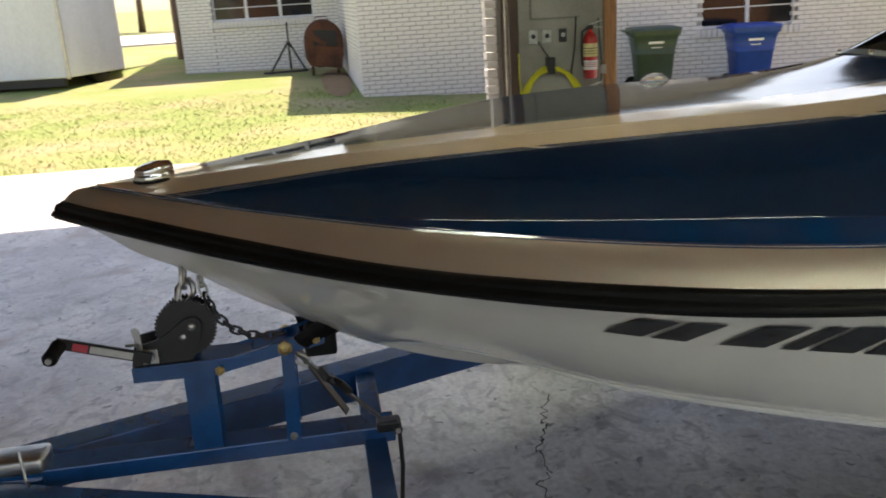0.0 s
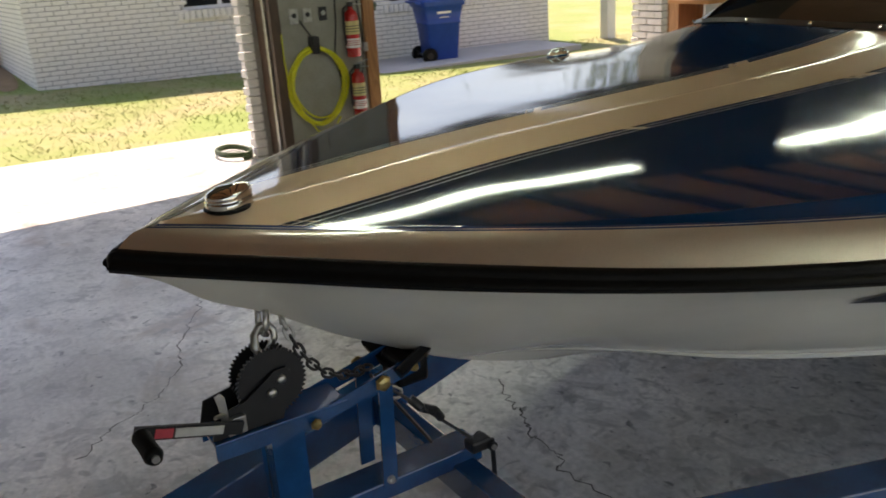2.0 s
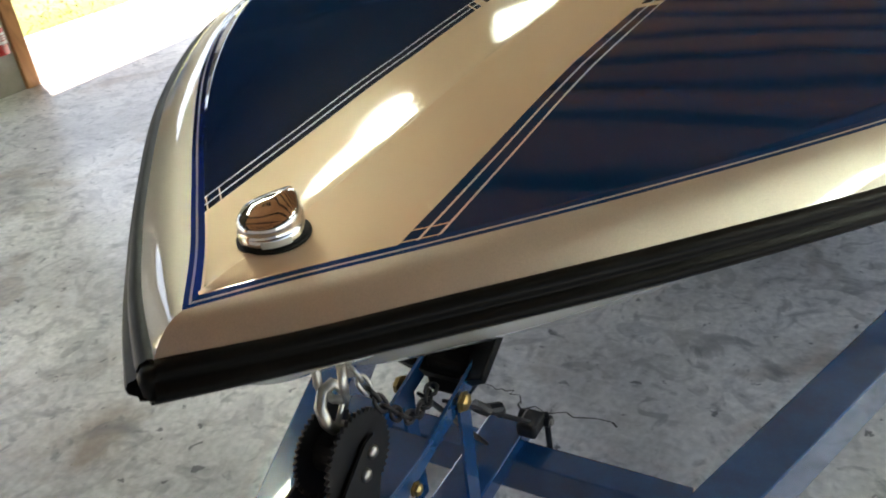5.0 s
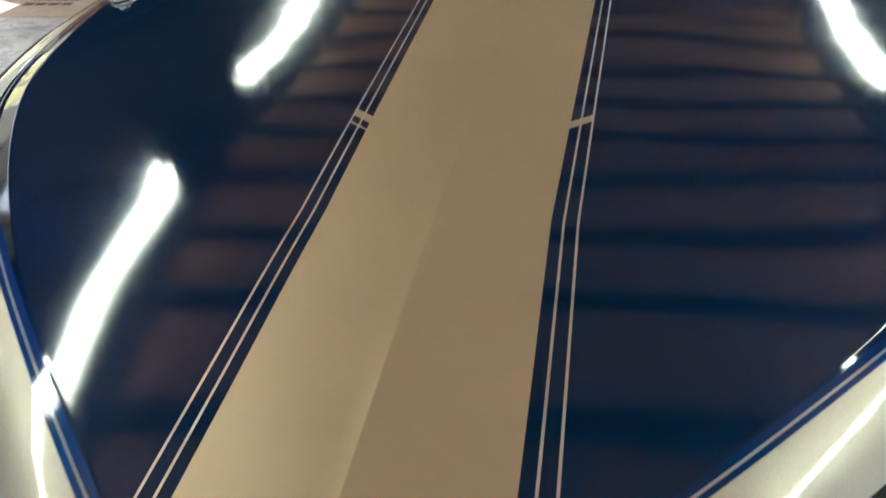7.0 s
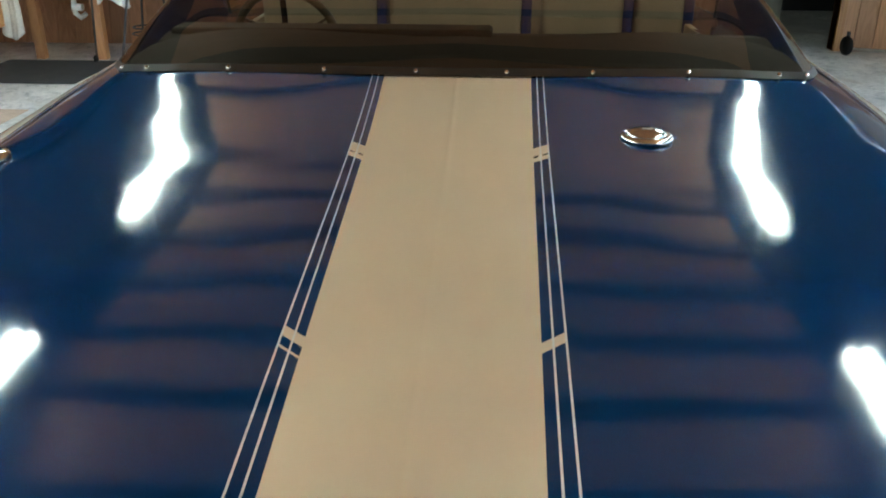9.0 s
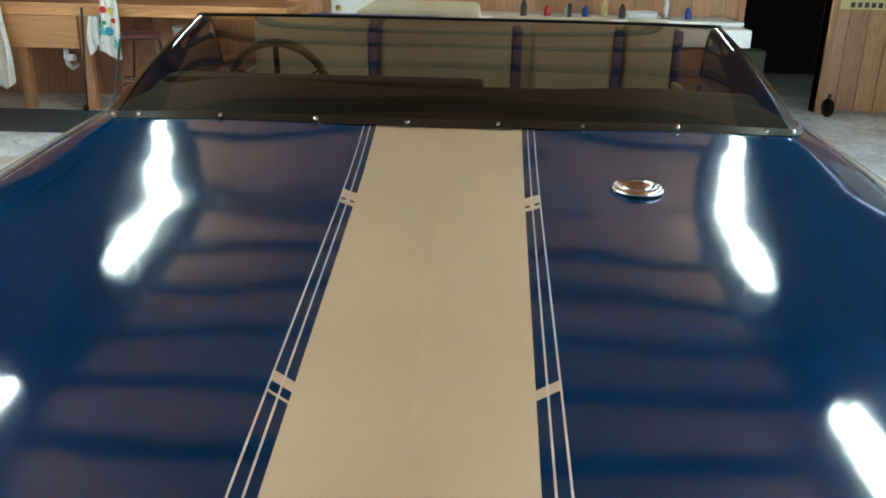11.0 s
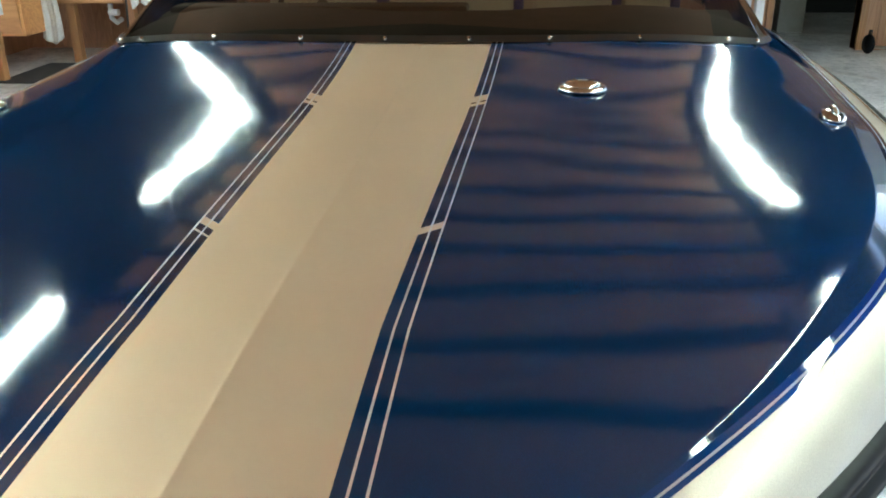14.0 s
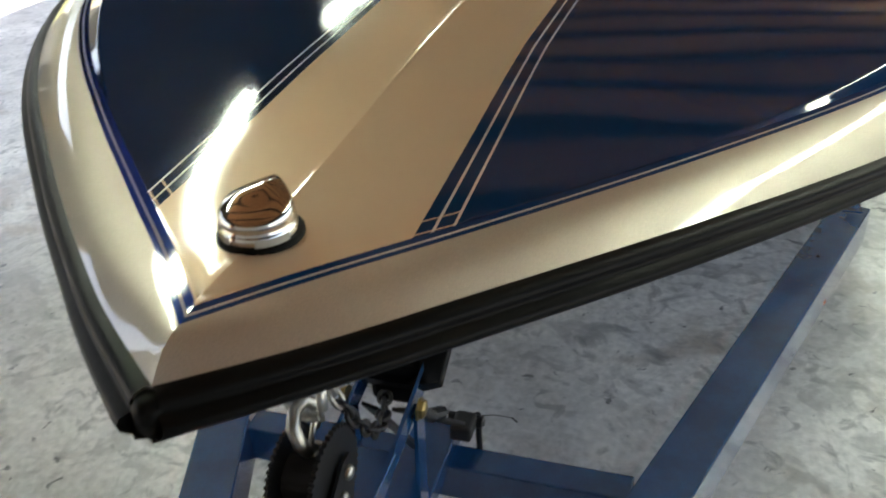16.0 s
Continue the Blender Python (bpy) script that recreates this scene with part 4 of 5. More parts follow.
chain = empty("safety_chain", .0, .40, .67, world_based=True)
tagged(chain, "dark steel safety chain hanging from the bow eye", "chain")
cpts = [Vector(p) for p in ((.01, .300, .832), (.02, .306, .805), (.03, .318, .770), (.035, .338, .738), (.035, .365, .708), (.03, .40, .688), (.02, .44, .676), (.01, .47, .674))]
lens = [0]
for a, b in zip(cpts, cpts[1:]):
    lens.append(lens[-1] + (b - a).length)
nl = int(lens[-1] / .021)
for i in range(nl + 1):
    s = lens[-1] * i / nl
    k = max(j for j in range(len(lens) - 1) if lens[j] <= s + 1e-9)
    p = cpts[k].lerp(cpts[k + 1], (s - lens[k]) / (lens[k + 1] - lens[k]))
    part("chain_link", link(p, cpts[k + 1] - cpts[k], (1, 0, .2) if i % 2 else (0, .5, 1), .021, .0034, M_STEEL), M_STEEL if i < 2 else M_BLACK, chain, "", True)

hook = empty("winch_hook", 0, .262, .79, world_based=True)
tagged(hook, "bright zinc snap hook on the winch strap", "hook")
hk = [(0, .262, .765), (0, .245, .775), (-.004, .238, .79), (-.012, .242, .812), (-.014, .256, .828), (-.008, .270, .832), (.0, .279, .82), (.002, .279, .802), (.0, .273, .79)]
part("hook_body", tube(hk, [.007, .008, .009, .009, .009, .009, .008, .007, .006], 10), M_STEEL, hook, "", True)
part("hook_latch", tube([(.0, .254, .775), (.0, .275, .80)], .004, 8), M_STEEL, hook)
part("hook_eye", link((0, .264, .762), (1, 0, 0), (0, 0, 1), .022, .004, M_STEEL), M_STEEL, hook, "", True)

strap = empty("tie_down_strap", .0, .6, .53, world_based=True)
tagged(strap, "black ratchet strap between stand and trailer", "strap")
for s in (-1,):
    part("webbing", beam((.02, .50, .628), (.05, .70, .43), .006, .028, .001, up=(1, 0, .2)), M_BLACK, strap, "black webbing")
part("webbing", beam((-.03, .50, .625), (.0, .62, .43), .03, .006, .001), M_BLACK, strap)
part("ratchet", box(.035, .075, .69, .745, .395, .425, .006), M_BLACK, strap, "small black ratchet buckle")
part("ratchet_roller", tube([(.02, .742, .404), (.085, .742, .404)], .012, 12), M_BLACK, strap)
part("ratchet_pin", tube([(.085, .742, .404), (.09, .742, .404)], .007, 10), M_STEEL, strap)
part("strap_knot", tube([(.03, .56, .575), (.045, .575, .555), (.03, .59, .54), (.05, .61, .535), (.04, .63, .505)], .011, 8), M_BLACK, strap)
part("shackle", link((.03, .52, .605), (0, .7, -.5), (1, 0, 0), .03, .004, M_STEEL), M_STEEL, strap, "", True)
cable = tagged(put("jack_cable", tube([(.075, .745, .42), (.078, .747, .3), (.07, .74, .2), (.06, .73, .1), (.065, .735, .006)], .006, 8), M_BLACK), "thin black cable hanging to the floor", "cable")

# ---- outside: the white brick house, bins, tank, box trailer ----
house = empty("brick_house", -11.9, 1.45, -0.2, world_based=True)
tagged(house, "single-storey house of white painted brick with dark windows", "house")
HX0, HY0, HSL = -11.9, 1.45, 0.12      # near wall: start and slant


def on_wall(y, z, out=0.0):
    """A point of the near wall, out metres in front of it."""
    return Vector((HX0 + HSL * (y - HY0) + out, y, z))


def slab(p, q, depth, z0, z1, bm=None):
    """A wall panel between plan points p and q, its face on that line, its body behind it."""
    bm = bm or bmesh.new()
    p, q = Vector(p), Vector(q)
    d = (q - p).normalized()
    back = Vector((-d.y, d.x)) * depth
    cs = [p, q, q + back, p + back]
    lo, hi = [bm.verts.new((c.x, c.y, z0)) for c in cs], [bm.verts.new((c.x, c.y, z1)) for c in cs]
    bm.faces.new(lo[::-1]), bm.faces.new(hi)
    for i in range(4):
        bm.faces.new((lo[i], lo[(i + 1) % 4], hi[(i + 1) % 4], hi[i]))
    return bm


WINS = [(3.6, 4.75, .83, 2.0), (6.87, 8.42, .64, 1.9)]
EAVE = 2.5


def near_wall():
    bm = bmesh.new()
    ys = [HY0] + [v for w in WINS for v in w[:2]] + [9.95]
    for a, b in zip(ys, ys[1:]):
        spans = [(-.6, EAVE)]
        for w in WINS:
            if abs(a - w[0]) < .01:
                spans = [(-.6, w[2]), (w[3], EAVE)]
        for z0, z1 in spans:
            slab(on_wall(a, 0).xy, on_wall(b, 0).xy, .2, z0, z1, bm)
    return bm


part_pieces("wall", near_wall(), M_MORTAR, house, "white painted brick wall")
part("wall", slab((-17.2, 1.35), (HX0, HY0), .2, -.4, EAVE), M_MORTAR, house, "weathered side wall with flaking paint")
far = bmesh.new()
slab((-17.3, -2.0), (-17.15, -1.28), .2, -.3, EAVE, far), slab((-17.15, -1.28), (-16.9, .85), .2, -.3, 1.13, far), slab((-17.15, -1.28), (-16.9, .85), .2, 2.2, EAVE, far), slab((-16.9, .85), (-16.85, 1.5), .2, -.3, EAVE, far)
part_pieces("wall", far, M_MORTAR, house, "white painted brick wall of the wing")
part("wall", slab((-22, -2.0), (-17.3, -2.0), .2, -.3, EAVE), M_MORTAR, house)
endw = slab(on_wall(9.95, 0).xy, (-16, 10.6), .2, -.6, EAVE)
part_pieces("wall", endw, M_MORTAR, house)
porch = bmesh.new()
box(-10.55, -10.35, 10.9, 11.1, -.5, EAVE, .01, porch)
part("porch_post", porch, M_WHITE, house)
roof = bmesh.new()
plate([(HX0 + .45, HY0 - .5), (HX0 + 1.5, 11), (-24, 11.5), (-24, -2.6), (-16.9, -2.6), (-16.9, HY0 - .5)], .18, Matrix.Translation((0, 0, EAVE)), bm=roof)
part("roof", roof, stuff("grey_shingle", (0.16, 0.15, 0.14), rough=0.9, bump=0.5), house, "low grey roof with deep eaves")


def window(y0, y1, z0, z1, place, bars, rows):
    """A dark window with white frame, upright bars, one cross bar and a brick sill."""
    w = part("window", slab(place(y0, 0, -.09).xy, place(y1, 0, -.09).xy, .02, z0, z1), M_DARKGLASS, house, "dark window in a white frame")
    fr = M_WHITE

    def strip(a, b, c, d, out=-.07):
        return slab(place(a, 0, out).xy, place(b, 0, out).xy, .05, c, d)
    for a, b, c, d in ((y0, y0 + .045, z0, z1), (y1 - .045, y1, z0, z1), (y0, y1, z0, z0 + .045), (y0, y1, z1 - .045, z1)):
        part("frame", strip(a, b, c, d), fr, w)
    for k in range(1, bars):
        m = lerp(y0, y1, k / bars)
        part("mullion", strip(m - .03, m + .03, z0, z1, -.065), fr, w)
    for k in range(1, rows):
        m = lerp(z0, z1, k / rows)
        part("glazing_bar", strip(y0, y1, m - .009, m + .009, -.075), fr, w)
    n = int((y1 - y0 + .2) / .085)
    for k in range(n):
        a = lerp(y0 - .1, y1 + .1, k / n)
        part("sill_brick", slab(place(a + .006, 0, .045).xy, place(a + .079, 0, .045).xy, .12, z0 - .13, z0 - .004), M_WHITEBRICK, w)
    return w


for y0, y1, z0, z1 in WINS:
    window(y0, y1, z0, z1, on_wall, 2, 4)


def on_wing(y, z, out=0.0):
    return Vector((lerp(-17.15, -16.9, (y + 1.28) / 2.13) + out, y, z))


window(-1.28, .85, 1.13, 2.2, on_wing, 3, 4)

# a pile of straw-coloured earth in the corner and a rusty tank, a tripod stand
soil = bmesh.new()
rows = []
for i in range(13):
    r = i / 12
    rows.append([(-14.2 + 2.1 * r * math.cos(a), 1.10 + .28 * r * math.sin(a), gz(-14.2 + 2.1 * r * math.cos(a), 1.1) + .012 + .035 * (1 - r) ** .8 + .015 * noise.noise((i * .7, a * 2, 3)) * (1 - r)) for a in [2 * math.pi * k / 24 for k in range(25)]])
sheet(rows, soil)
tagged(put("soil_bed", soil, stuff("brown_soil", (0.30, 0.20, 0.11), rough=0.95, bump=0.8, size=12, depth=0.02)), "bare brown soil bed along the house corner", "soil")

M_RUST = stuff("rust", (0.12, 0.042, 0.02), rough=0.8, size=3, grain=0.25, fine=30, bump=0.4, second=(0.06, 0.024, 0.014), depth=0.01)
tank = empty("rusty_barrel_grill", -15.4, .95, gz(-15.4, .95), world_based=True)
tagged(tank, "rusted steel barrel grill standing open on the lawn", "grill")
tz = gz(-15.4, .95)
arch = [(.38 * math.cos(q), .40 * math.sin(q)) for q in [math.pi * k / 16 for k in range(17)]] + [(-.38, -.30), (-.30, -.44), (-.16, -.50), (.16, -.50), (.30, -.44), (.38, -.30)]


def arched(scale, x0, thick):
    """The barrel's outline as a plate that faces the garage."""
    return plate([(v * scale, w * scale) for v, w in arch], thick, Matrix(((0, 0, 1, x0), (1, 0, 0, .95), (0, 1, 0, tz + .68), (0, 0, 0, 1))), .02)


part("shell", arched(1.0, -15.75, .62), M_RUST, tank, "rusted curved shell", True)
part("rim", arched(.9, -15.14, .03), M_RUST, tank, "rusted front rim")
# the barrel's shaded opening is a flat black plate on its front
part("dark_inside", plate([(-.24, -.10), (.24, -.14), (.22, .16), (-.20, .20)], .02, Matrix(((0, 0, 1, -15.105), (1, 0, 0, .98), (0, 1, 0, tz + .70), (0, 0, 0, 1)))), M_BLACK, tank, "flat black plate painted as the shaded opening")
part("open_door", beam((-15.03, .78, tz + .42), (-15.03, 1.30, tz + .34), .02, .40, .006), M_RUST, tank, "rusted door hanging open")
part("flap", beam((-15.04, .70, tz + .80), (-15.04, .98, tz + .62), .015, .10, .004), M_RUST, tank, "bent rusted flap")
for yy in (.7, 1.2):
    part("leg", beam((-15.45, yy, tz - .02), (-15.4, yy, tz + .3), .05, .05), M_RUST, tank)
part("handle", tube([(-15.4, .80, tz + 1.03), (-15.4, .83, tz + 1.13), (-15.4, 1.05, tz + 1.13), (-15.4, 1.08, tz + 1.03)], .012, 8), M_RUST, tank)

tri = empty("tripod_stand", -16.3, .25, gz(-16.3, .25), world_based=True)
tagged(tri, "black steel tripod stand on the lawn by the house", "stand")
z0 = gz(-16.3, .25)
for dx, dy in ((.25, -.42), (.1, .32), (-.35, 0)):
    part("leg", tube([(-16.3 + dx, .25 + dy, z0), (-16.3, .25, z0 + .62)], .022, 8), M_BLACK, tri)
part("mast", tube([(-16.3, .25, z0 + .1), (-16.3, .25, z0 + 1.0)], .02, 8), M_BLACK, tri)
part("foot_bar", tube([(-16.0, -.3, z0 + .03), (-16.1, .6, z0 + .03)], .022, 8), M_BLACK, tri)


def wheelie_bin(x, y, rz, body, lid_tone, label, mark):
    """A two-wheeled bin: tapered tub, rim, hinged lid, axle, wheels, handle and a pale mark."""
    ob = empty("wheeled_bin", x, y, gz(x, y) - .01, rz)

    def tub(z, w, d, r):
        return [(sx * w + 0, sy * d, z) for sx, sy in ((-1, -1), (-.9, -1.06), (.9, -1.06), (1, -1), (1.05, -.9), (1.05, .9), (1, 1), (.9, 1.05), (-.9, 1.05), (-1, 1), (-1.05, .9), (-1.05, -.9), (-1, -1))]
    levels = [(.04, .21, .21), (.06, .22, .22), (.60, .265, .265), (.615, .285, .285), (.63, .27, .27), (.86, .30, .31), (.87, .325, .335), (.93, .33, .34)]
    bm = sheet([tub(z, w, d, 0) for z, w, d in levels])
    bm.faces.new([bm.verts.new(p) for p in tub(.04, .21, .21, 0)[:-1]])
    part("tub", bm, body, ob, "", True)
    lid = sheet([tub(.93, .335, .345, 0), tub(.95, .345, .355, 0), tub(.985, .33, .34, 0), tub(1.0, .25, .26, 0)])
    lid.faces.new([lid.verts.new(p) for p in tub(1.0, .25, .26, 0)[:-1]])
    part("lid", lid, lid_tone, ob, "closed hinged lid", True)
    part("handle", tube([(-.24, .36, .93), (-.24, .43, .95), (.24, .43, .95), (.24, .36, .93)], .018, 8), lid_tone, ob)
    for s in (-1, 1):
        wh = part("wheel", lathe([(.03, -.03), (.10, -.03), (.125, -.02), (.125, .02), (.10, .03), (.03, .03)], 20, m=pose(s * .26, .26, .125, 0, 90, 0)), M_RUBBER, ob, "black wheel", True)
        part("wheel_hub", lathe([(.05, -.034), (.05, .034)], 12, m=pose(s * .26, .26, .125, 0, 90, 0)), M_BLACK, wh)
    part("axle", tube([(-.27, .26, .125), (.27, .26, .125)], .014, 8), M_STEEL, ob)
    for w, z, h in ((.11, .76, .035), (.075, .70, .012)):
        part("pale_mark", box(-.308, -.303, -w, w, z, z + h), M_WHITE, ob, "plain pale mark on the tub")
    return tagged(ob, label, "bin", "wheeled bins")


M_GREENP = stuff("green_plastic", (0.045, 0.075, 0.052), rough=0.5, bump=0.08)
M_BLUEP = stuff("blue_plastic", (0.008, 0.06, 0.33), rough=0.45, bump=0.08)
wheelie_bin(-10.55, 5.78, 168, M_GREENP, M_GREENP, "dark green wheeled bin against the brick house", 0)
wheelie_bin(-10.35, 7.25, 168, M_BLUEP, M_BLUEP, "blue wheeled recycling bin against the brick house", 1)
tagged(put("kerb_slab", box(-11.1, -9.6, 4.6, 9.6, -.6, gz(-10, 7) + .035, .01), M_DRIVE), "pale concrete slab under the wheeled bins", "slab")

# the white box trailer
bt = empty("box_trailer", -17.0, -5.2, 0, world_based=True)
tagged(bt, "white enclosed box trailer standing on the lawn", "trailer")
bx = bmesh.new()
plate([(-15.9, -4.05), (-17.6, -3.3), (-22.0, -4.2), (-21.2, -10.5), (-16.8, -9.9)], 2.4, Matrix.Translation((0, 0, .28)), .03, bm=bx)
part("body", bx, stuff("white_aluminium", (0.72, 0.73, 0.74), rough=0.35, vary=0.12, size=1.2, stretch=(1, 1, .2), bump=0.05), bt, "white aluminium body")
for a in (-4.9, -5.8, -6.7):
    part("seam", beam((-15.93 - (a + 4.05) * -.154, a, .3), (-15.93 - (a + 4.05) * -.154, a, 2.6), .03, .02, 0, up=(1, 0, 0)), M_WHITE, bt)
part("corner_trim", beam((-15.88, -4.03, .26), (-15.88, -4.03, 2.68), .06, .06, .01, up=(1, 0, 0)), M_STEEL, bt, "grey corner trim")
M_GRIME = stuff("grey_grime", (0.34, 0.33, 0.31), rough=0.8, size=4, grain=0.3, second=(0.62, 0.62, 0.61), stretch=(1, 1, .25))
for a, w, z0, z1 in ((-4.33, .10, .34, 2.2), (-4.50, .06, .32, 1.5), (-5.25, .05, .32, 1.1)):
    part("stain", beam((-15.915 - (a + 4.05) * -.154, a, z0), (-15.915 - (a + 4.05) * -.154, a, z1), w, .012, 0, up=(1, 0, 0)), M_GRIME, bt, "grey weather streak")
part("skirt", slab((-16.8, -9.7), (-15.98, -4.15), .1, .12, .29), M_BLACK, bt, "dark underframe")
for p in ((-16.9, -3.75), (-18.5, -3.95)):
    part("wheel", lathe([(.1, -.1), (.28, -.1), (.3, -.07), (.3, .07), (.28, .1), (.1, .1)], 20, m=Matrix.Translation((*p, .3 + gz(*p))) @ pose(0, 0, 0, 0, 90, 66)), M_RUBBER, bt, "black tyre", True)
part("round_badge", lathe([(.11, 0), (.11, .01), (.09, .014), (.005, .014)], 20, m=look((-16.62, -8.9 + 3.2, 1.42), (-17.6, -5.6, 1.42))), M_BRASS, bt, "round dull yellow badge")

# pole and trees at the far side of the lawn
pole = tagged(put("utility_pole", tube([(-21.5, -2.6, -.3), (-21.5, -2.6, 6.5)], .13, 12), M_BARK), "brown wooden utility pole beside the house", "pole")
guy = tagged(put("guy_wire", tube([(-21.4, -5.0, -.1), (-21.5, -2.75, 5.8)], .025, 6), stuff("yellow_guard", (0.6, 0.4, 0.03), rough=0.5)), "yellow sleeved guy wire of the pole", "wire")
tagged(put("road", box(-45, -32, -60, 40, -.5, gz(-30, 0) + .06), M_DRIVE), "pale road beyond the lawn", "road", kind="structure")


def tree(x, y, h, seed):
    """A tapered trunk with limbs and a crown of many small leaf clumps."""
    rnd = random.Random(seed)
    ob = empty("broadleaf_tree", x, y, gz(x, y) - .05)
    bm = tube([(0, 0, 0), (.1, .05, h * .2), (.05, .1, h * .45), (0, 0, h * .8)], [.22, .17, .12, .04], 10)
    tips = []
    for k in range(9):
        a, z = rnd.uniform(0, 6.28), rnd.uniform(.28, .6) * h
        tip = Vector((math.cos(a), math.sin(a), rnd.uniform(.35, .9))) * h * rnd.uniform(.25, .36) + Vector((0, 0, z))
        tube([(.05, .08, z), tuple(Vector((.05, .08, z)).lerp(tip, .5) + Vector((0, 0, .12))), tuple(tip)], [.07, .05, .015], 6, bm)
        tips.append(tip)
    part("trunk", bm, M_BARK, ob, "brown tapered trunk with limbs", True)
    lf = bmesh.new()
    for k in range(2600):
        c = rnd.choice(tips) + Vector((rnd.gauss(0, 1), rnd.gauss(0, 1), rnd.gauss(0, .7))) * h * .095
        d = Vector((rnd.gauss(0, 1), rnd.gauss(0, 1), rnd.gauss(0, 1))).normalized()
        e = d.orthogonal().normalized()
        f = d.cross(e)
        s = rnd.uniform(.09, .2)
        lf.faces.new([lf.verts.new(c + (e * math.cos(q) + f * math.sin(q) * .5) * s) for q in (0, 1.57, 3.14, 4.71)])
    part("crown", lf, M_LEAF, ob, "uneven leafy crown")
    return tagged(ob, "leafy green broadleaf tree at the far lawn edge", "tree", "far trees")


M_LEAF = stuff("leaves", (0.055, 0.10, 0.025), rough=0.7, size=2, grain=0.3, fine=8, second=(0.10, 0.14, 0.04), bump=0)
for i, (x, y, h) in enumerate(((-50, -22, 8), (-53, -9, 10), (-48, -3, 7.5), (-52, 6, 9), (-40, 24, 8), (-28, 30, 9), (-16, 34, 8), (-6, 40, 9), (-60, -40, 11), (-30, -40, 10))):
    tree(x, y, h, 10 + i)


# ---- the pier with hose and extinguishers ----
for y0, y1, mat, lab in ((2.165, 2.24, M_DARKTRIM, "dark brown jamb of the garage opening"), (2.93, 3.03, M_TRIMWOOD, "worn varnished board at the pier edge")):
    tagged(put("door_trim", box(WALL_IN - .02 if mat == M_DARKTRIM else WALL_IN, WALL_IN + .035, y0, y1, 0, HEAD, .006), mat), lab, "trim", kind="structure")
tagged(put("door_trim", box(WALL_OUT + .12, WALL_IN - .02, 2.18, 2.238, 0, HEAD, .005), M_DARKTRIM), "dark brown jamb lining of the garage opening", "trim", kind="structure")
tagged(put("door_trim", box(WALL_OUT + .12, WALL_IN, 3.002, 3.045, 0, HEAD, .005), M_DARKTRIM), "dark brown jamb lining of the second opening", "trim", kind="structure")
tagged(put("door_track", box(WALL_IN - .10, WALL_IN - .06, 2.155, 2.18, .02, HEAD, .004), M_STEEL), "grey steel garage door track", "door track", kind="structure")

hose = empty("garden_hose", WALL_IN, 2.49, .8, world_based=True)
tagged(hose, "coiled bright yellow air hose hanging on the pier", "hose")
M_HOSE = stuff("yellow_hose", (0.62, 0.60, 0.02), rough=0.4, vary=0.15, bump=0.05)
rnd = random.Random(4)
for k in range(7):
    ry, rzz, cy, cz = .235 + rnd.uniform(-.03, .02), .29 + rnd.uniform(-.035, .035), 2.485 + rnd.uniform(-.015, .015), .56 + rnd.uniform(-.03, .02)
    ph = rnd.uniform(0, 6)
    part("hose_loop", tube([(WALL_IN + .02 + .011 * k * .6 + .008 * math.sin(3 * a + ph), cy + ry * math.cos(a) * (1 - .12 * max(0, -math.sin(a))), cz + (.855 - cz - .005 * k if math.sin(a) > 0 else rzz) * math.sin(a)) for a in [2 * math.pi * q / 40 for q in range(40)]], .0075, 7, closed=True), M_HOSE, hose, "", True)
part("hose_tail", tube([(WALL_IN + .05, 2.30, .42), (WALL_IN + .06, 2.36, .33), (WALL_IN + .06, 2.43, .22), (WALL_IN + .06, 2.50, .175), (WALL_IN + .06, 2.57, .20), (WALL_IN + .06, 2.64, .30)], .0075, 7), M_HOSE, hose, "", True)
part("hose_end", tube([(WALL_IN + .03, 2.235, .97), (WALL_IN + .03, 2.235, .78), (WALL_IN + .03, 2.25, .6)], .0075, 7), M_HOSE, hose, "", True)
part("hose_hook", box(WALL_IN, WALL_IN + .09, 2.455, 2.515, .80, .93, .01), M_BLACK, hose, "black hanging hook")


def extinguisher(y, z, label):
    ob = empty("fire_extinguisher", WALL_IN + .075, y, z)
    part("cylinder", lathe([(.045, 0), (.055, .006), (.055, .30), (.046, .335), (.02, .355), (.02, .38)], 24), M_REDP, ob, "", True)
    part("label_band", lathe([(.0556, .17), (.0556, .27)], 24), M_PALEY, ob, "pale instruction band")
    part("label_band", lathe([(.0556, .07), (.0556, .14)], 24), M_WHITE, ob, "white panel with plain lines")
    for zz in (.09, .105, .12, .19, .21, .23):
        part("text_bar", lathe([(.0559, zz), (.0559, zz + .006)], 24), M_BLACK if zz > .15 else M_REDP, ob)
    part("valve", box(-.02, .02, -.02, .02, .375, .41, .004), M_BLACK, ob)
    part("lever", beam((0, -.02, .405), (.02, .09, .44), .018, .008, .002), M_STEEL, ob)
    part("lever", beam((0, -.02, .395), (.02, .09, .385), .018, .008, .002), M_STEEL, ob)
    part("nozzle_hose", tube([(0, -.02, .39), (.02, -.07, .36), (.02, -.075, .2), (.02, -.07, .1)], .009, 8), M_BLACK, ob, "", True)
    part("bracket", box(-.076, -.03, -.03, .03, .1, .3, .003), M_STEEL, ob)
    return tagged(ob, label, "extinguisher", "extinguishers")


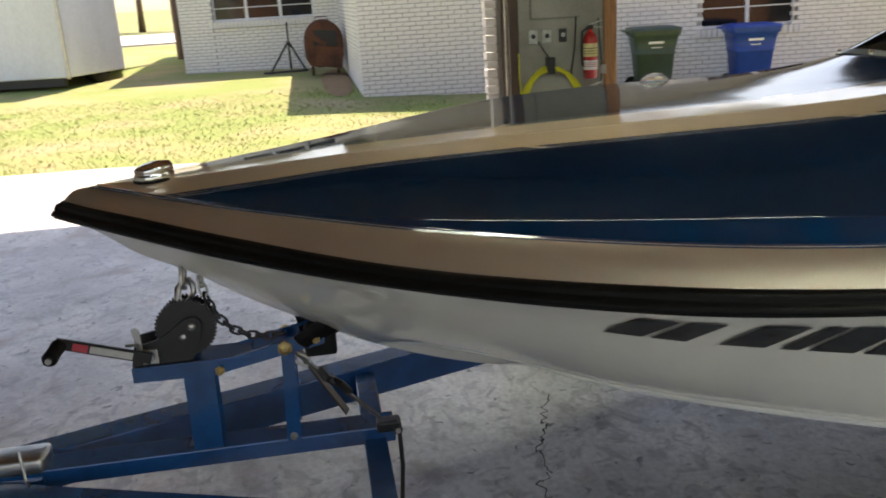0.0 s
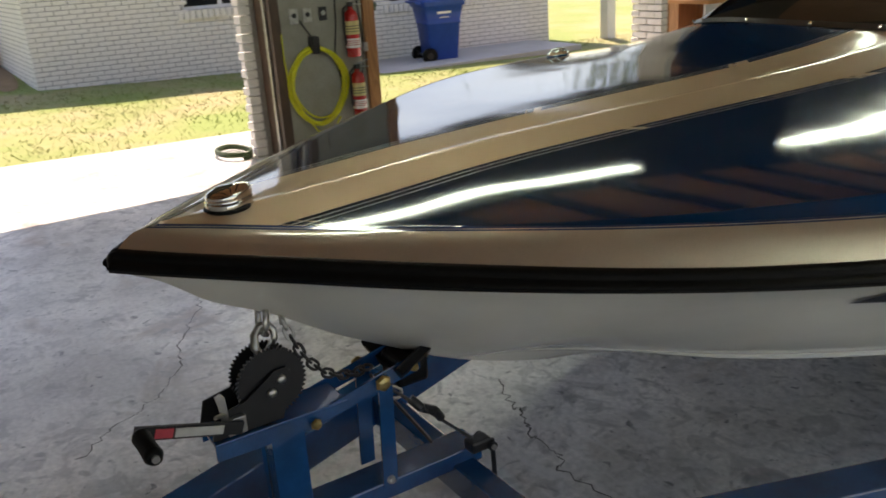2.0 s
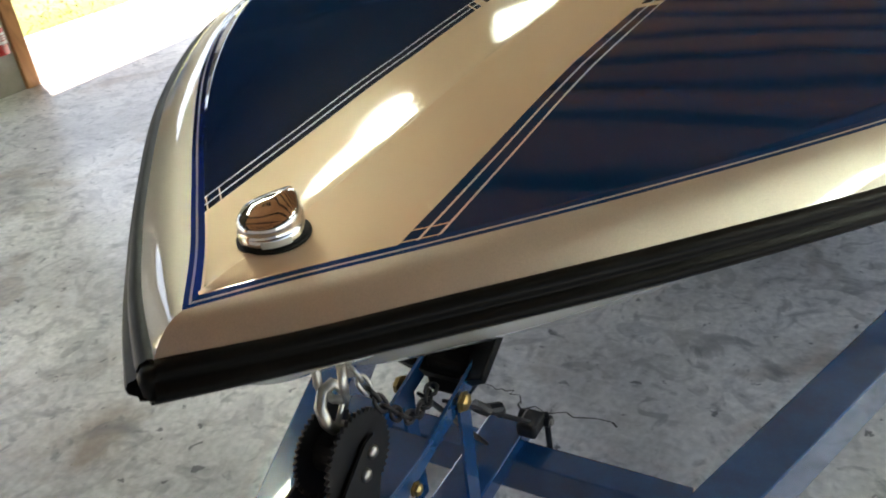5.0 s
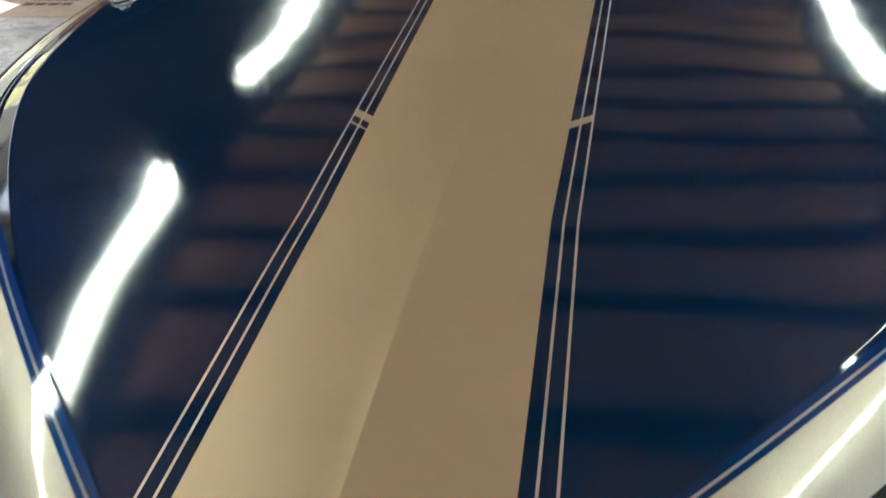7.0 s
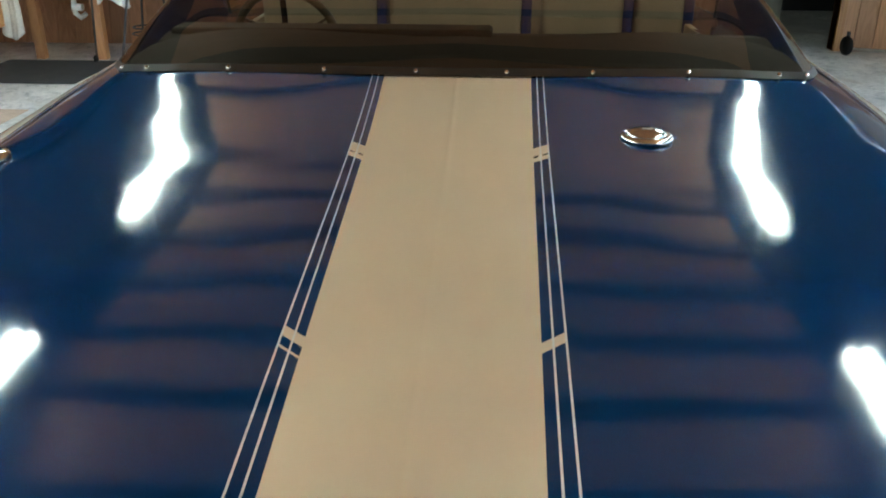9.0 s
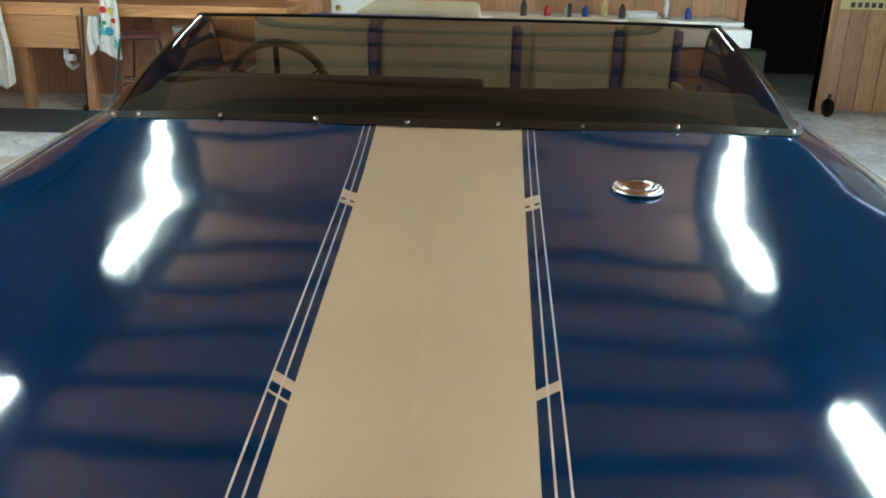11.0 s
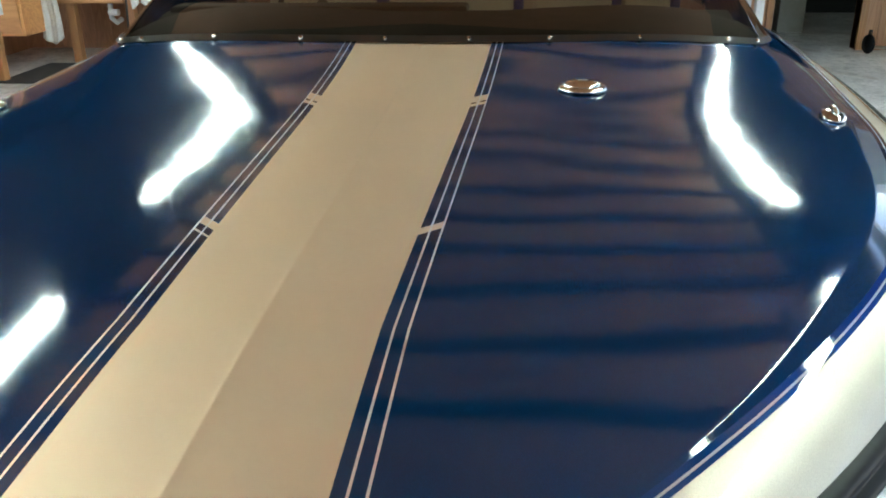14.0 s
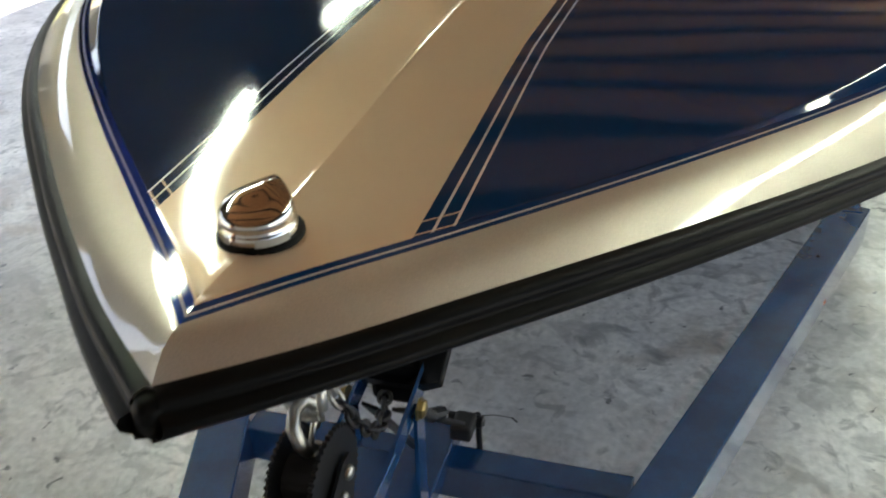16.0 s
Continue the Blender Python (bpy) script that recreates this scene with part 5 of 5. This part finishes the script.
M_REDP = stuff("red_enamel", (0.42, 0.015, 0.012), rough=0.25, coat=0.4, bump=0.02)
M_PALEY = stuff("pale_yellow_label", (0.6, 0.50, 0.22), rough=0.5, bump=0)
extinguisher(2.80, .745, "red fire extinguisher high on the pier beside the hose")
extinguisher(2.81, .275, "red fire extinguisher low on the pier beside the hose")
sock = empty("socket_row", WALL_IN, 2.48, 1.08, world_based=True)
tagged(sock, "grey wall sockets and a black plug on the pier", "socket")
for y, w, h, m in ((2.36, .035, .055, M_STEEL), (2.47, .035, .05, M_STEEL), (2.60, .03, .05, M_BLACK)):
    part("socket_plate", box(WALL_IN, WALL_IN + .018, y - w, y + w, 1.085 - h, 1.085 + h, .006), m, sock)
    part("socket_face", lathe([(.018, 0), (.018, .004)], 14, m=Matrix.Translation((WALL_IN + .017, y, 1.09)) @ pose(0, 0, 0, 0, 90, 0)), M_BLACK if m == M_STEEL else M_STEEL, sock)
part("plug_cord", tube([(WALL_IN + .02, 2.40, 1.05), (WALL_IN + .04, 2.43, .99), (WALL_IN + .03, 2.48, .92)], .006, 6), M_BLACK, sock)
tagged(put("breaker_panel", box(WALL_IN, WALL_IN + .03, 2.34, 2.74, 1.22, 1.75, .008), M_PLASTER), "grey painted breaker panel door on the pier", "panel")
tagged(put("hanging_cord", tube([(WALL_IN + .02, 2.71, 1.35), (WALL_IN + .03, 2.69, 1.0), (WALL_IN + .03, 2.66, .8), (WALL_IN + .03, 2.69, .6), (WALL_IN + .03, 2.87, .55), (WALL_IN + .03, 2.91, .8), (WALL_IN + .03, 2.88, 1.2)], .006, 6), M_BLACK), "thin dark cord hanging in a loop on the pier", "cord")
tagged(put("door_latch", box(WALL_IN + .035, WALL_IN + .05, 2.90, 2.94, .77, .84, .003), M_STEEL), "small steel latch plate on the pier board", "latch")
tagged(put("green_hose", tube([(-5.2 + .22 * math.cos(a) * (1 + .1 * math.sin(3 * a)), 1.95 + .13 * math.sin(a), .012 + .0013 * i) for i, a in enumerate([k * .35 for k in range(40)])], .012, 7), stuff("green_rubber", (0.05, 0.08, 0.03), rough=0.5)), "coil of dull green hose on the apron", "hose")

# ---- the back of the garage ----
panels = bpy.data.objects["wall_north_1"]
for i, x in enumerate([-5.3 + .203 * k for k in range(40)] + [3.84 + .203 * k for k in range(6)]):
    host = bpy.data.objects["wall_north_1" if x < 2.9 else "wall_north_2"]
    part("panel", box(x - .099, x + .099, BACK - .012, BACK + .002, 0, HEIGHT, .003), M_PANEL, host)

M_PLY = wood("plywood", (0.64, 0.32, 0.125), (0.44, 0.185, 0.065), "x", rings=4)
M_PLYLEG = wood("plywood_leg", (0.47, 0.225, 0.095), (0.30, 0.125, 0.05), "z")
CF = 8.45       # front of the sink counter
counter = empty("sink_counter", -4.3, 9.1, 0, world_based=True)
tagged(counter, "plywood sink counter with square legs along the back wall", "counter")
part("apron_board", box(-4.80, -3.765, CF, CF + .03, .60, .91, .004), M_PLY, counter, "plywood front board")
part("apron_board", box(-4.80, -1.75, CF + .001, CF + .031, .912, .989, .004), M_PLY, counter, "plywood front board")
part("worktop", box(-5.36, -1.7, CF - .03, BACK - .02, .99, 1.03, .004), M_PLY, counter, "plywood worktop")
for x in (-4.35, -3.72, -2.6, -1.8):
    part("leg", box(x - .045, x + .045, CF + .033, CF + .12, 0, .99, .004), M_PLYLEG, counter, "square wooden leg")
part("drain_pipe", tube([(-3.95, CF + .1, .62), (-3.95, CF + .1, .44), (-3.93, CF + .16, .39), (-3.9, CF + .22, .42)], .025, 10), M_WHITE, counter, "white plastic drain pipe", True)
part("drain_trap", tube([(-3.97, CF + .1, .5), (-3.87, CF + .1, .5)], .034, 10), M_WHITE, counter)


def towel(x, y, ztop, zlow, w, mat, label, seed):
    """A cloth hung over a rail: soft folds that widen downwards."""
    rnd = random.Random(seed)
    ph = [rnd.uniform(0, 6) for _ in range(4)]
    rows = []
    for i in range(21):
        f = i / 20
        z = lerp(ztop, zlow, f)
        row = []
        for k in range(25):
            u = k / 24 - .5
            d = .018 * math.sin(9 * u + ph[0] + 1.5 * f) * (.3 + f) + .01 * math.sin(21 * u + ph[1])
            row.append((x + u * w * (.75 + .3 * f) + .012 * math.sin(5 * f + ph[2]), y + d, z - .05 * f * math.sin(4 * u + ph[3])))
        rows.append(row)
    ob = put("towel", sheet(rows), mat, smooth=True)
    ob.modifiers.new("cloth", "SOLIDIFY").thickness = .006
    return tagged(ob, label, "towel")


M_CLOTH = stuff("white_cloth", (0.84, 0.83, 0.81), rough=0.9, vary=0.2, size=5, bump=0.3)
M_PRINT = stuff("printed_cloth", (0.75, 0.74, 0.7), rough=0.9, size=5, grain=0.1, second=(0.10, 0.45, 0.42), spread=(0.56, 0.60))
towel(-4.52, CF - .06, 1.0, .25, .2, M_CLOTH, "white towel hanging from the counter edge", 1)
towel(-3.42, CF - .06, 1.08, .56, .22, M_PRINT, "white towel with a colourful print over a chair back", 2)
towel(-3.585, CF - .045, .92, .60, .12, M_CLOTH, "small white cloth beside the printed towel", 3)
for (x, z, r, c) in ((-3.46, .98, .035, (0.5, 0.03, 0.03)), (-3.39, .97, .03, (0.6, 0.5, 0.05)), (-3.42, .78, .045, (0.04, 0.25, 0.4)), (-3.37, .88, .025, (0.5, 0.05, 0.03)), (-3.46, .86, .022, (0.05, 0.3, 0.12))):
    part("print_patch", lathe([(r, 0), (r * .8, .002)], 9, m=pose(x, CF - .085, z, 90, 0, 0)), stuff("print_ink", c, rough=0.9), bpy.data.objects["towel.001"])

stool = empty("bar_stool", -3.08, 8.28, 0, world_based=True)
tagged(stool, "black metal bar stool with a dark red seat", "stool")
for dx, dy in ((-.28, -.2), (.28, -.2), (-.22, .2), (.22, .2)):
    part("leg", tube([(-3.08 + dx, 8.28 + dy, 0), (-3.08 + dx * .55, 8.28 + dy * .6, .74)], .012, 8), M_BLACK, stool)
part("foot_ring", tube([(-3.08 + .21 * math.cos(a), 8.28 + .15 * math.sin(a), .3) for a in [2 * math.pi * k / 20 for k in range(20)]], .008, 6, closed=True), M_BLACK, stool)
part("foot_ring", tube([(-3.08 + .2 * math.cos(a), 8.28 + .14 * math.sin(a), .36) for a in [2 * math.pi * k / 20 for k in range(20)]], .008, 6, closed=True), M_BLACK, stool)
part("seat", lathe([(.02, .73), (.18, .735), (.2, .76), (.17, .79), (.02, .80)], 20, m=Matrix.Translation((-3.08, 8.28, 0))), stuff("dark_red_vinyl", (0.10, 0.02, 0.025), rough=0.4), stool, "dark red padded seat", True)
pole_t = empty("trolley_frame", -3.72, 8.36, 0, world_based=True)
tagged(pole_t, "thin black wheeled frame beside the counter", "frame")
part("upright", tube([(-3.72, 8.36, .05), (-3.66, 8.36, 1.0)], .011, 8), M_BLACK, pole_t)
part("caster", lathe([(.01, -.012), (.035, -.012), (.035, .012), (.01, .012)], 14, m=pose(-3.73, 8.36, .036, 0, 90, 0)), M_RUBBER, pole_t)
tagged(put("bucket", lathe([(.10, 0), (.13, .3), (.138, .3), (.138, .33), (.12, .33)], 22, m=Matrix.Translation((-2.8, 8.75, .48))), M_WHITE, smooth=True), "pale grey plastic bucket under the counter", "bucket")
tagged(put("bucket_shelf", box(-3.1, -2.5, 8.6, 9.3, .45, .48, .003), M_PLY), "plywood shelf under the counter", "shelf")
tagged(put("floor_mat", box(-4.62, -3.52, 7.4, 8.4, 0, .012, .003), stuff("dark_mat", (0.035, 0.037, 0.04), rough=0.9, bump=0.5)), "dark grey rubber mat in front of the counter", "mat")
tagged(put("cardboard_sheet", box(-4.6, -3.47, 5.54, 6.5, .001, .006, .0), stuff("cardboard", (0.60, 0.45, 0.33), rough=0.8)), "flat brown cardboard sheet on the floor", "cardboard")
for i in range(12):
    bx, by = -4.25 + .11 * (i % 4) , 5.86 + .14 * (i // 4)
    part("print_bar", box(bx, bx + .085, by, by + .07, .0061, .0068), M_BLACK, bpy.data.objects["cardboard_sheet"])

# along the open side past the second pier: white bench, gas cans, plywood cabinet
bench = empty("work_bench", -4.7, 7.2, 0, world_based=True)
tagged(bench, "white fronted work bench on wooden legs", "bench")
part("front_board", box(-4.55, -4.52, 6.75, 7.6, .60, .79, .004), M_WHITE, bench, "white painted front board")
part("top", box(-5.36, -4.49, 6.75, 7.6, .792, .83, .005), M_PLY, bench, "worn wooden top")
part("leg", box(-4.65, -4.56, 7.48, 7.57, 0, .79, .005), M_PLYLEG, bench, "wooden leg")
part("leg", box(-5.2, -5.11, 6.78, 6.87, 0, .79, .005), M_PLYLEG, bench)
part("knob", lathe([(.012, 0), (.012, .02), (.02, .03), (.005, .035)], 12, m=Matrix.Translation((-4.52, 7.25, .70)) @ pose(0, 0, 0, 0, 90, 0)), M_WHITE, bench)

cab = empty("plywood_cabinet", -4.6, 8.1, .3, world_based=True)
tagged(cab, "small plywood cabinet hanging beside the bench", "cabinet")
part("body", box(-4.95, -4.58, 8.0, 8.38, .34, .97, .004), M_PLY, cab)
part("door", box(-4.92, -4.61, 7.98, 8.0, .37, .94, .003), M_PLY, cab, "plywood door")
part("post", box(-4.97, -4.88, 7.889, 7.979, 0, HEIGHT, .004), M_PLYLEG, cab, "rough wooden post")


def gas_can(x, y, rz):
    """A moulded red can: rounded tub with a grip, a recessed panel, cap and spout."""
    ob = empty("gas_can", x, y, 0, rz)
    bm = bmesh.new()
    plate([(-.17, 0), (.17, 0), (.175, .2), (.165, .30), (.12, .34), (.10, .345), (.06, .315), (-.06, .315), (-.10, .345), (-.13, .33), (-.175, .24)], .16, Matrix(((1, 0, 0, 0), (0, 0, 1, -.08), (0, 1, 0, .003), (0, 0, 0, 1))), .02, bm=bm)
    part("tub", bm, M_RED, ob, "", True)
    part("grip", tube([(-.10, 0, .34), (-.07, 0, .375), (.07, 0, .375), (.10, 0, .34)], .016, 8), M_RED, ob, "moulded red grip", True)
    part("side_panel", box(-.10, .10, -.084, -.078, .08, .24, .002), M_RED, ob)
    part("cap", lathe([(.03, 0), (.03, .03), (.02, .036)], 14, m=Matrix.Translation((-.135, 0, .32))), M_YEL, ob, "yellow screw cap")
    return tagged(ob, "red plastic gas can on the floor by the bench", "gas can", "gas cans")


M_RED = stuff("red_plastic", (0.40, 0.02, 0.025), rough=0.45, bump=0.05)
M_YEL = stuff("yellow_plastic", (0.6, 0.4, 0.02), rough=0.4)
gas_can(-4.92, 7.10, -62), gas_can(-4.82, 7.27, -62), gas_can(-4.74, 7.44, -62)

# far middle: white door, white work table with clutter
door = empty("white_door", -1.05, BACK, 0, world_based=True)
tagged(door, "white panelled door in the back wall", "door")
part("leaf", box(-1.44, -.64, BACK - .05, BACK - .013, 0, 2.03, .004), M_WHITE, door)
part("knob", lathe([(.012, 0), (.012, .03), (.03, .04), (.028, .06), (.005, .068)], 14, m=Matrix.Translation((-1.36, BACK - .05, .98)) @ pose(0, 0, 0, 90, 0, 0)), M_BRASS, door, "brass door knob", True)
for a, b in ((-1.52, -1.445), (-.635, -.56)):
    tagged(put("door_trim", box(a, b, BACK - .035, BACK - .013, 0, 2.1, .004), M_TRIMWOOD), "varnished wooden trim of the white door", "trim", kind="structure")
table = empty("work_table", 1.3, 9.0, 0, world_based=True)
tagged(table, "pale grey work table against the back wall", "table")
part("apron", box(.1, 2.62, 8.28, 8.75, .78, .94, .004), M_WHITE, table, "pale grey front apron")
part("top", box(.05, 2.66, 8.68, 9.36, .94, .975, .005), M_WHITE, table, "pale table top")
for x in (.15, 2.55):
    for y in (8.76, 9.28):
        part("leg", box(x - .04, x + .04, y - .04, y + .04, 0, .94, .004), M_WHITE, table)
tagged(put("tray", lathe([(.12, 0), (.16, .06), (.165, .06), (.13, -.004)], 22, m=Matrix.Translation((1.72, 8.92, .98))), M_WHITE, smooth=True), "white plastic bowl on the work table", "bowl")
rnd = random.Random(9)
for i in range(9):
    x = .55 + .2 * i + rnd.uniform(-.05, .05)
    h = rnd.uniform(.06, .2)
    if abs(x - 1.72) < .2:
        continue
    m = (M_BLACK, M_REDP, M_STEEL, M_BLUEP, M_PALEY)[i % 5]
    tagged(put("spray_can", lathe([(.03, 0), (.032, .01), (.032, h), (.02, h + .02), (.012, h + .04)], 14, m=Matrix.Translation((x, 8.95 + rnd.uniform(-.1, .2), .976))), m, smooth=True), "small workshop can standing on the work table", "can", "workshop cans")
tagged(put("tool_clamp", beam((.98, 8.7, .84), (.98, 8.7, 1.12), .03, .04, .004, up=(1, 0, 0)), M_BLACK), "black bar clamp on the table edge", "clamp")

# beside the dark doorway: sign, folded stand with a wheel
sign = empty("yellow_sign", 4.1, BACK - .015, 1.06, world_based=True)
tagged(sign, "yellow sign with dark lettering on the panelled wall", "sign")
part("plate", box(3.83, 4.5, BACK - .02, BACK - .013, 1.08, 1.4, .002), M_PALEY, sign)
for i in range(7):
    part("text_bar", box(3.93 + .07 * i, 3.975 + .07 * i, BACK - .024, BACK - .0205, 1.10, 1.15), M_BLACK, sign, "plain dark bar")
stand_f = empty("folded_stand", 4.1, 9.1, 0, world_based=True)
tagged(stand_f, "grey steel wheeled stand lying by the doorway", "stand")
part("wheel", lathe([(.02, -.02), (.09, -.02), (.1, 0), (.09, .02), (.02, .02)], 20, m=pose(3.78, 9.15, .1, 0, 90, 10)), M_RUBBER, stand_f, "black wheel", True)
part("bar", tube([(3.80, 9.15, .07), (4.8, 8.9, .05)], .016, 8), M_STEEL, stand_f)
part("bar", tube([(4.3, 9.05, .06), (4.8, 9.2, .36)], .016, 8), M_STEEL, stand_f)
part("upright", tube([(3.78, 9.15, .1), (3.79, 9.17, .24)], .02, 8), M_BLACK, stand_f)
store = tagged(put("pale_box", box(3.25, 3.55, BACK + 1.2, BACK + 1.5, 0, .5, .01), M_PLASTER), "dim grey box standing in the dark store", "box")

# ---- floor marks: cracks ----
M_CRACK = stuff("crack", (0.05, 0.045, 0.04), rough=1)


def crack(points, name="floor_crack"):
    rnd = random.Random(len(points))
    bm = bmesh.new()
    pts = []
    for a, b in zip(points, points[1:]):
        for k in range(8):
            f = k / 8
            pts.append(Vector((lerp(a[0], b[0], f) + rnd.uniform(-.018, .018), lerp(a[1], b[1], f) + rnd.uniform(-.018, .018), .0006)))
    for p, q in zip(pts, pts[1:]):
        d = (q - p).normalized()
        s = Vector((-d.y, d.x, 0)) * rnd.uniform(.0015, .0035)
        bm.faces.new([bm.verts.new(v) for v in (p - s, q - s * .8, q + s * .8, p + s)])
    return tagged(put(name, bm, M_CRACK), "thin wandering crack in the concrete floor", "crack", "floor cracks", "structure")


crack([(-.77, 1.386), (-.61, 1.302), (-.53, 1.30), (-.43, 1.236), (-.28, 1.227), (-.195, 1.184), (.1, 1.2)])
crack([(-2.46, .81), (-2.22, .70), (-1.89, .52), (-1.65, .44), (-1.5, .32), (-1.34, .12), (-1.2, -.05)])
crack([(-3.9, .95), (-3.7, .82), (-3.34, .68), (-3.04, .63)])

# ---- bricks last: the pier's outer face, then the house walls ----
BRICK_L, BRICK_H, JOINT = .193, .057, .011


def brick_mesh(lx, ly, lz):
    bm = box(-lx / 2, lx / 2, -ly / 2, ly / 2, -lz / 2, lz / 2, .004, seg=1)
    me = bpy.data.meshes.new("brick")
    bm.to_mesh(me)
    bm.free()
    me.materials.append(M_WHITEBRICK)
    return me


def lay(host, p, q, z0, z1, depth, skip=(), limit=300, near=None):
    """Bricks in running bond on the face from p to q; past the limit they are joined."""
    p, q = Vector(p), Vector(q)
    d = (q - p)
    length = d.length
    d.normalize()
    ang = math.degrees(math.atan2(d.y, d.x))
    out = Vector((d.y, -d.x))
    full, half = brick_mesh(BRICK_L, depth, BRICK_H), brick_mesh(BRICK_L / 2 - JOINT / 2, depth, BRICK_H)
    rows = int((z1 - z0) / (BRICK_H + JOINT))
    rest = bmesh.new()
    count = 0
    cells = []
    for r in range(rows):
        z = z0 + (r + .5) * (BRICK_H + JOINT)
        s = 0.0 if r % 2 == 0 else -(BRICK_L + JOINT) / 2
        while s < length - .02:
            a, b = max(s, 0), min(s + BRICK_L, length)
            s += BRICK_L + JOINT
            if b - a < .05:
                continue
            if any(k0 - .01 < (a + b) / 2 < k1 + .01 and c0 - .02 < z < c1 + .0 for k0, k1, c0, c1 in skip):
                continue
            cells.append((a, b, z))
    if near:
        cells.sort(key=near)
    for a, b, z in cells:
        c = p + d * (a + b) / 2 + out * (.004 - depth / 2 + random.uniform(-.0015, .0015))
        m = Matrix.Translation((c.x, c.y, z)) @ pose(0, 0, 0, 0, 0, ang) @ Matrix.Diagonal(((b - a) / BRICK_L, 1, 1, 1))
        if count < limit:
            ob = new("brick", full)
            ob.parent = host
            ob.matrix_parent_inverse = host.matrix_basis.inverted()
            if host.parent:
                ob.matrix_parent_inverse = (host.parent.matrix_basis @ host.matrix_parent_inverse @ host.matrix_basis).inverted()
            ob.matrix_basis = m
        else:
            vs = [rest.verts.new(m @ Vector((x, y, zz))) for x, y, zz in ((-BRICK_L / 2, -depth / 2, -BRICK_H / 2), (BRICK_L / 2, -depth / 2, -BRICK_H / 2), (BRICK_L / 2, -depth / 2, BRICK_H / 2), (-BRICK_L / 2, -depth / 2, BRICK_H / 2), (-BRICK_L / 2, depth / 2, -BRICK_H / 2), (BRICK_L / 2, depth / 2, -BRICK_H / 2), (BRICK_L / 2, depth / 2, BRICK_H / 2), (-BRICK_L / 2, depth / 2, BRICK_H / 2))]
            for f in ((0, 1, 2, 3), (0, 4, 5, 1), (3, 2, 6, 7), (1, 5, 6, 2), (0, 3, 7, 4)):
                rest.faces.new([vs[i] for i in f])
        count += 1
    if len(rest.verts):
        tagged(part("bricks", rest, M_WHITEBRICK, host), kind="stuff")
    else:
        rest.free()


core = tagged(put("pier_core", box(WALL_OUT + .02, WALL_OUT + .11, 2.15, 3.03, -.1, HEAD), M_MORTAR), "mortar core of the white brick pier", "pier", kind="structure")
lay(core, (WALL_OUT + .13, 2.135), (WALL_OUT, 2.135), -.05, HEAD, .09)
core2 = tagged(put("pier_core", box(WALL_OUT + .02, WALL_IN - .1, 6.35, 6.42, -.1, HEAD), M_MORTAR), "mortar core of the second white brick pier", "pier", kind="structure")
lay(core2, (WALL_IN - .02, 6.335), (WALL_OUT, 6.335), -.05, HEAD, .09)
walls = [o for o in house.children if o.name.split(".")[0] == "wall"]
wn_, ws_, wf_ = walls[0], walls[1], walls[2]
dl = math.hypot(1, HSL)
skips = [((a - HY0) * dl, (b - HY0) * dl, z0 - .13, z1) for a, b, z0, z1 in WINS]
lay(wn_, on_wall(HY0, 0).xy, on_wall(9.95, 0).xy, -.45, 1.75, .1, skips, 300, near=lambda c: abs(c[0] - 1.0) + abs(c[2] - .6) * 2)
lay(ws_, (-17.0, 1.355), (HX0, HY0), -.2, 1.75, .1, (), 0)
lay(wf_, (-17.3, -2.0), (-17.15, -1.28), -.1, 1.9, .1, (), 0)
lay(wf_, (-17.15, -1.28), (-16.9, .85), -.1, 1.0, .1, (), 300)
lay(wf_, (-16.9, .85), (-16.85, 1.5), -.1, 1.9, .1, (), 0)

# grass blades over the near lawn
rnd = random.Random(21)
verts, faces = [], []
for i in range(34000):
    x, y = rnd.uniform(-13.5, -5.7), rnd.uniform(-6, 12)
    if x > -6.45 - .12 * (y < 1) * (1 - y) or (y > HY0 and x < HX0 + HSL * (y - HY0) + .1) or (x > -11.2 and x < -9.5 and 4.5 < y < 9.7):
        continue
    z, h, a, w = gz(x, y) - .005, rnd.uniform(.02, .05), rnd.uniform(0, 6.28), rnd.uniform(.004, .009)
    lx, ly = rnd.gauss(0, .03), rnd.gauss(0, .03)
    n = len(verts)
    verts += [(x - w * math.cos(a), y - w * math.sin(a), z), (x + w * math.cos(a), y + w * math.sin(a), z), (x + lx, y + ly, z + h)]
    faces.append((n, n + 1, n + 2))
gm = bpy.data.meshes.new("grass")
gm.from_pydata(verts, [], faces)
gm.materials.append(M_GRASS)
tagged(new("grass", gm), "short sunlit grass blades of the lawn", "grass", kind="stuff")
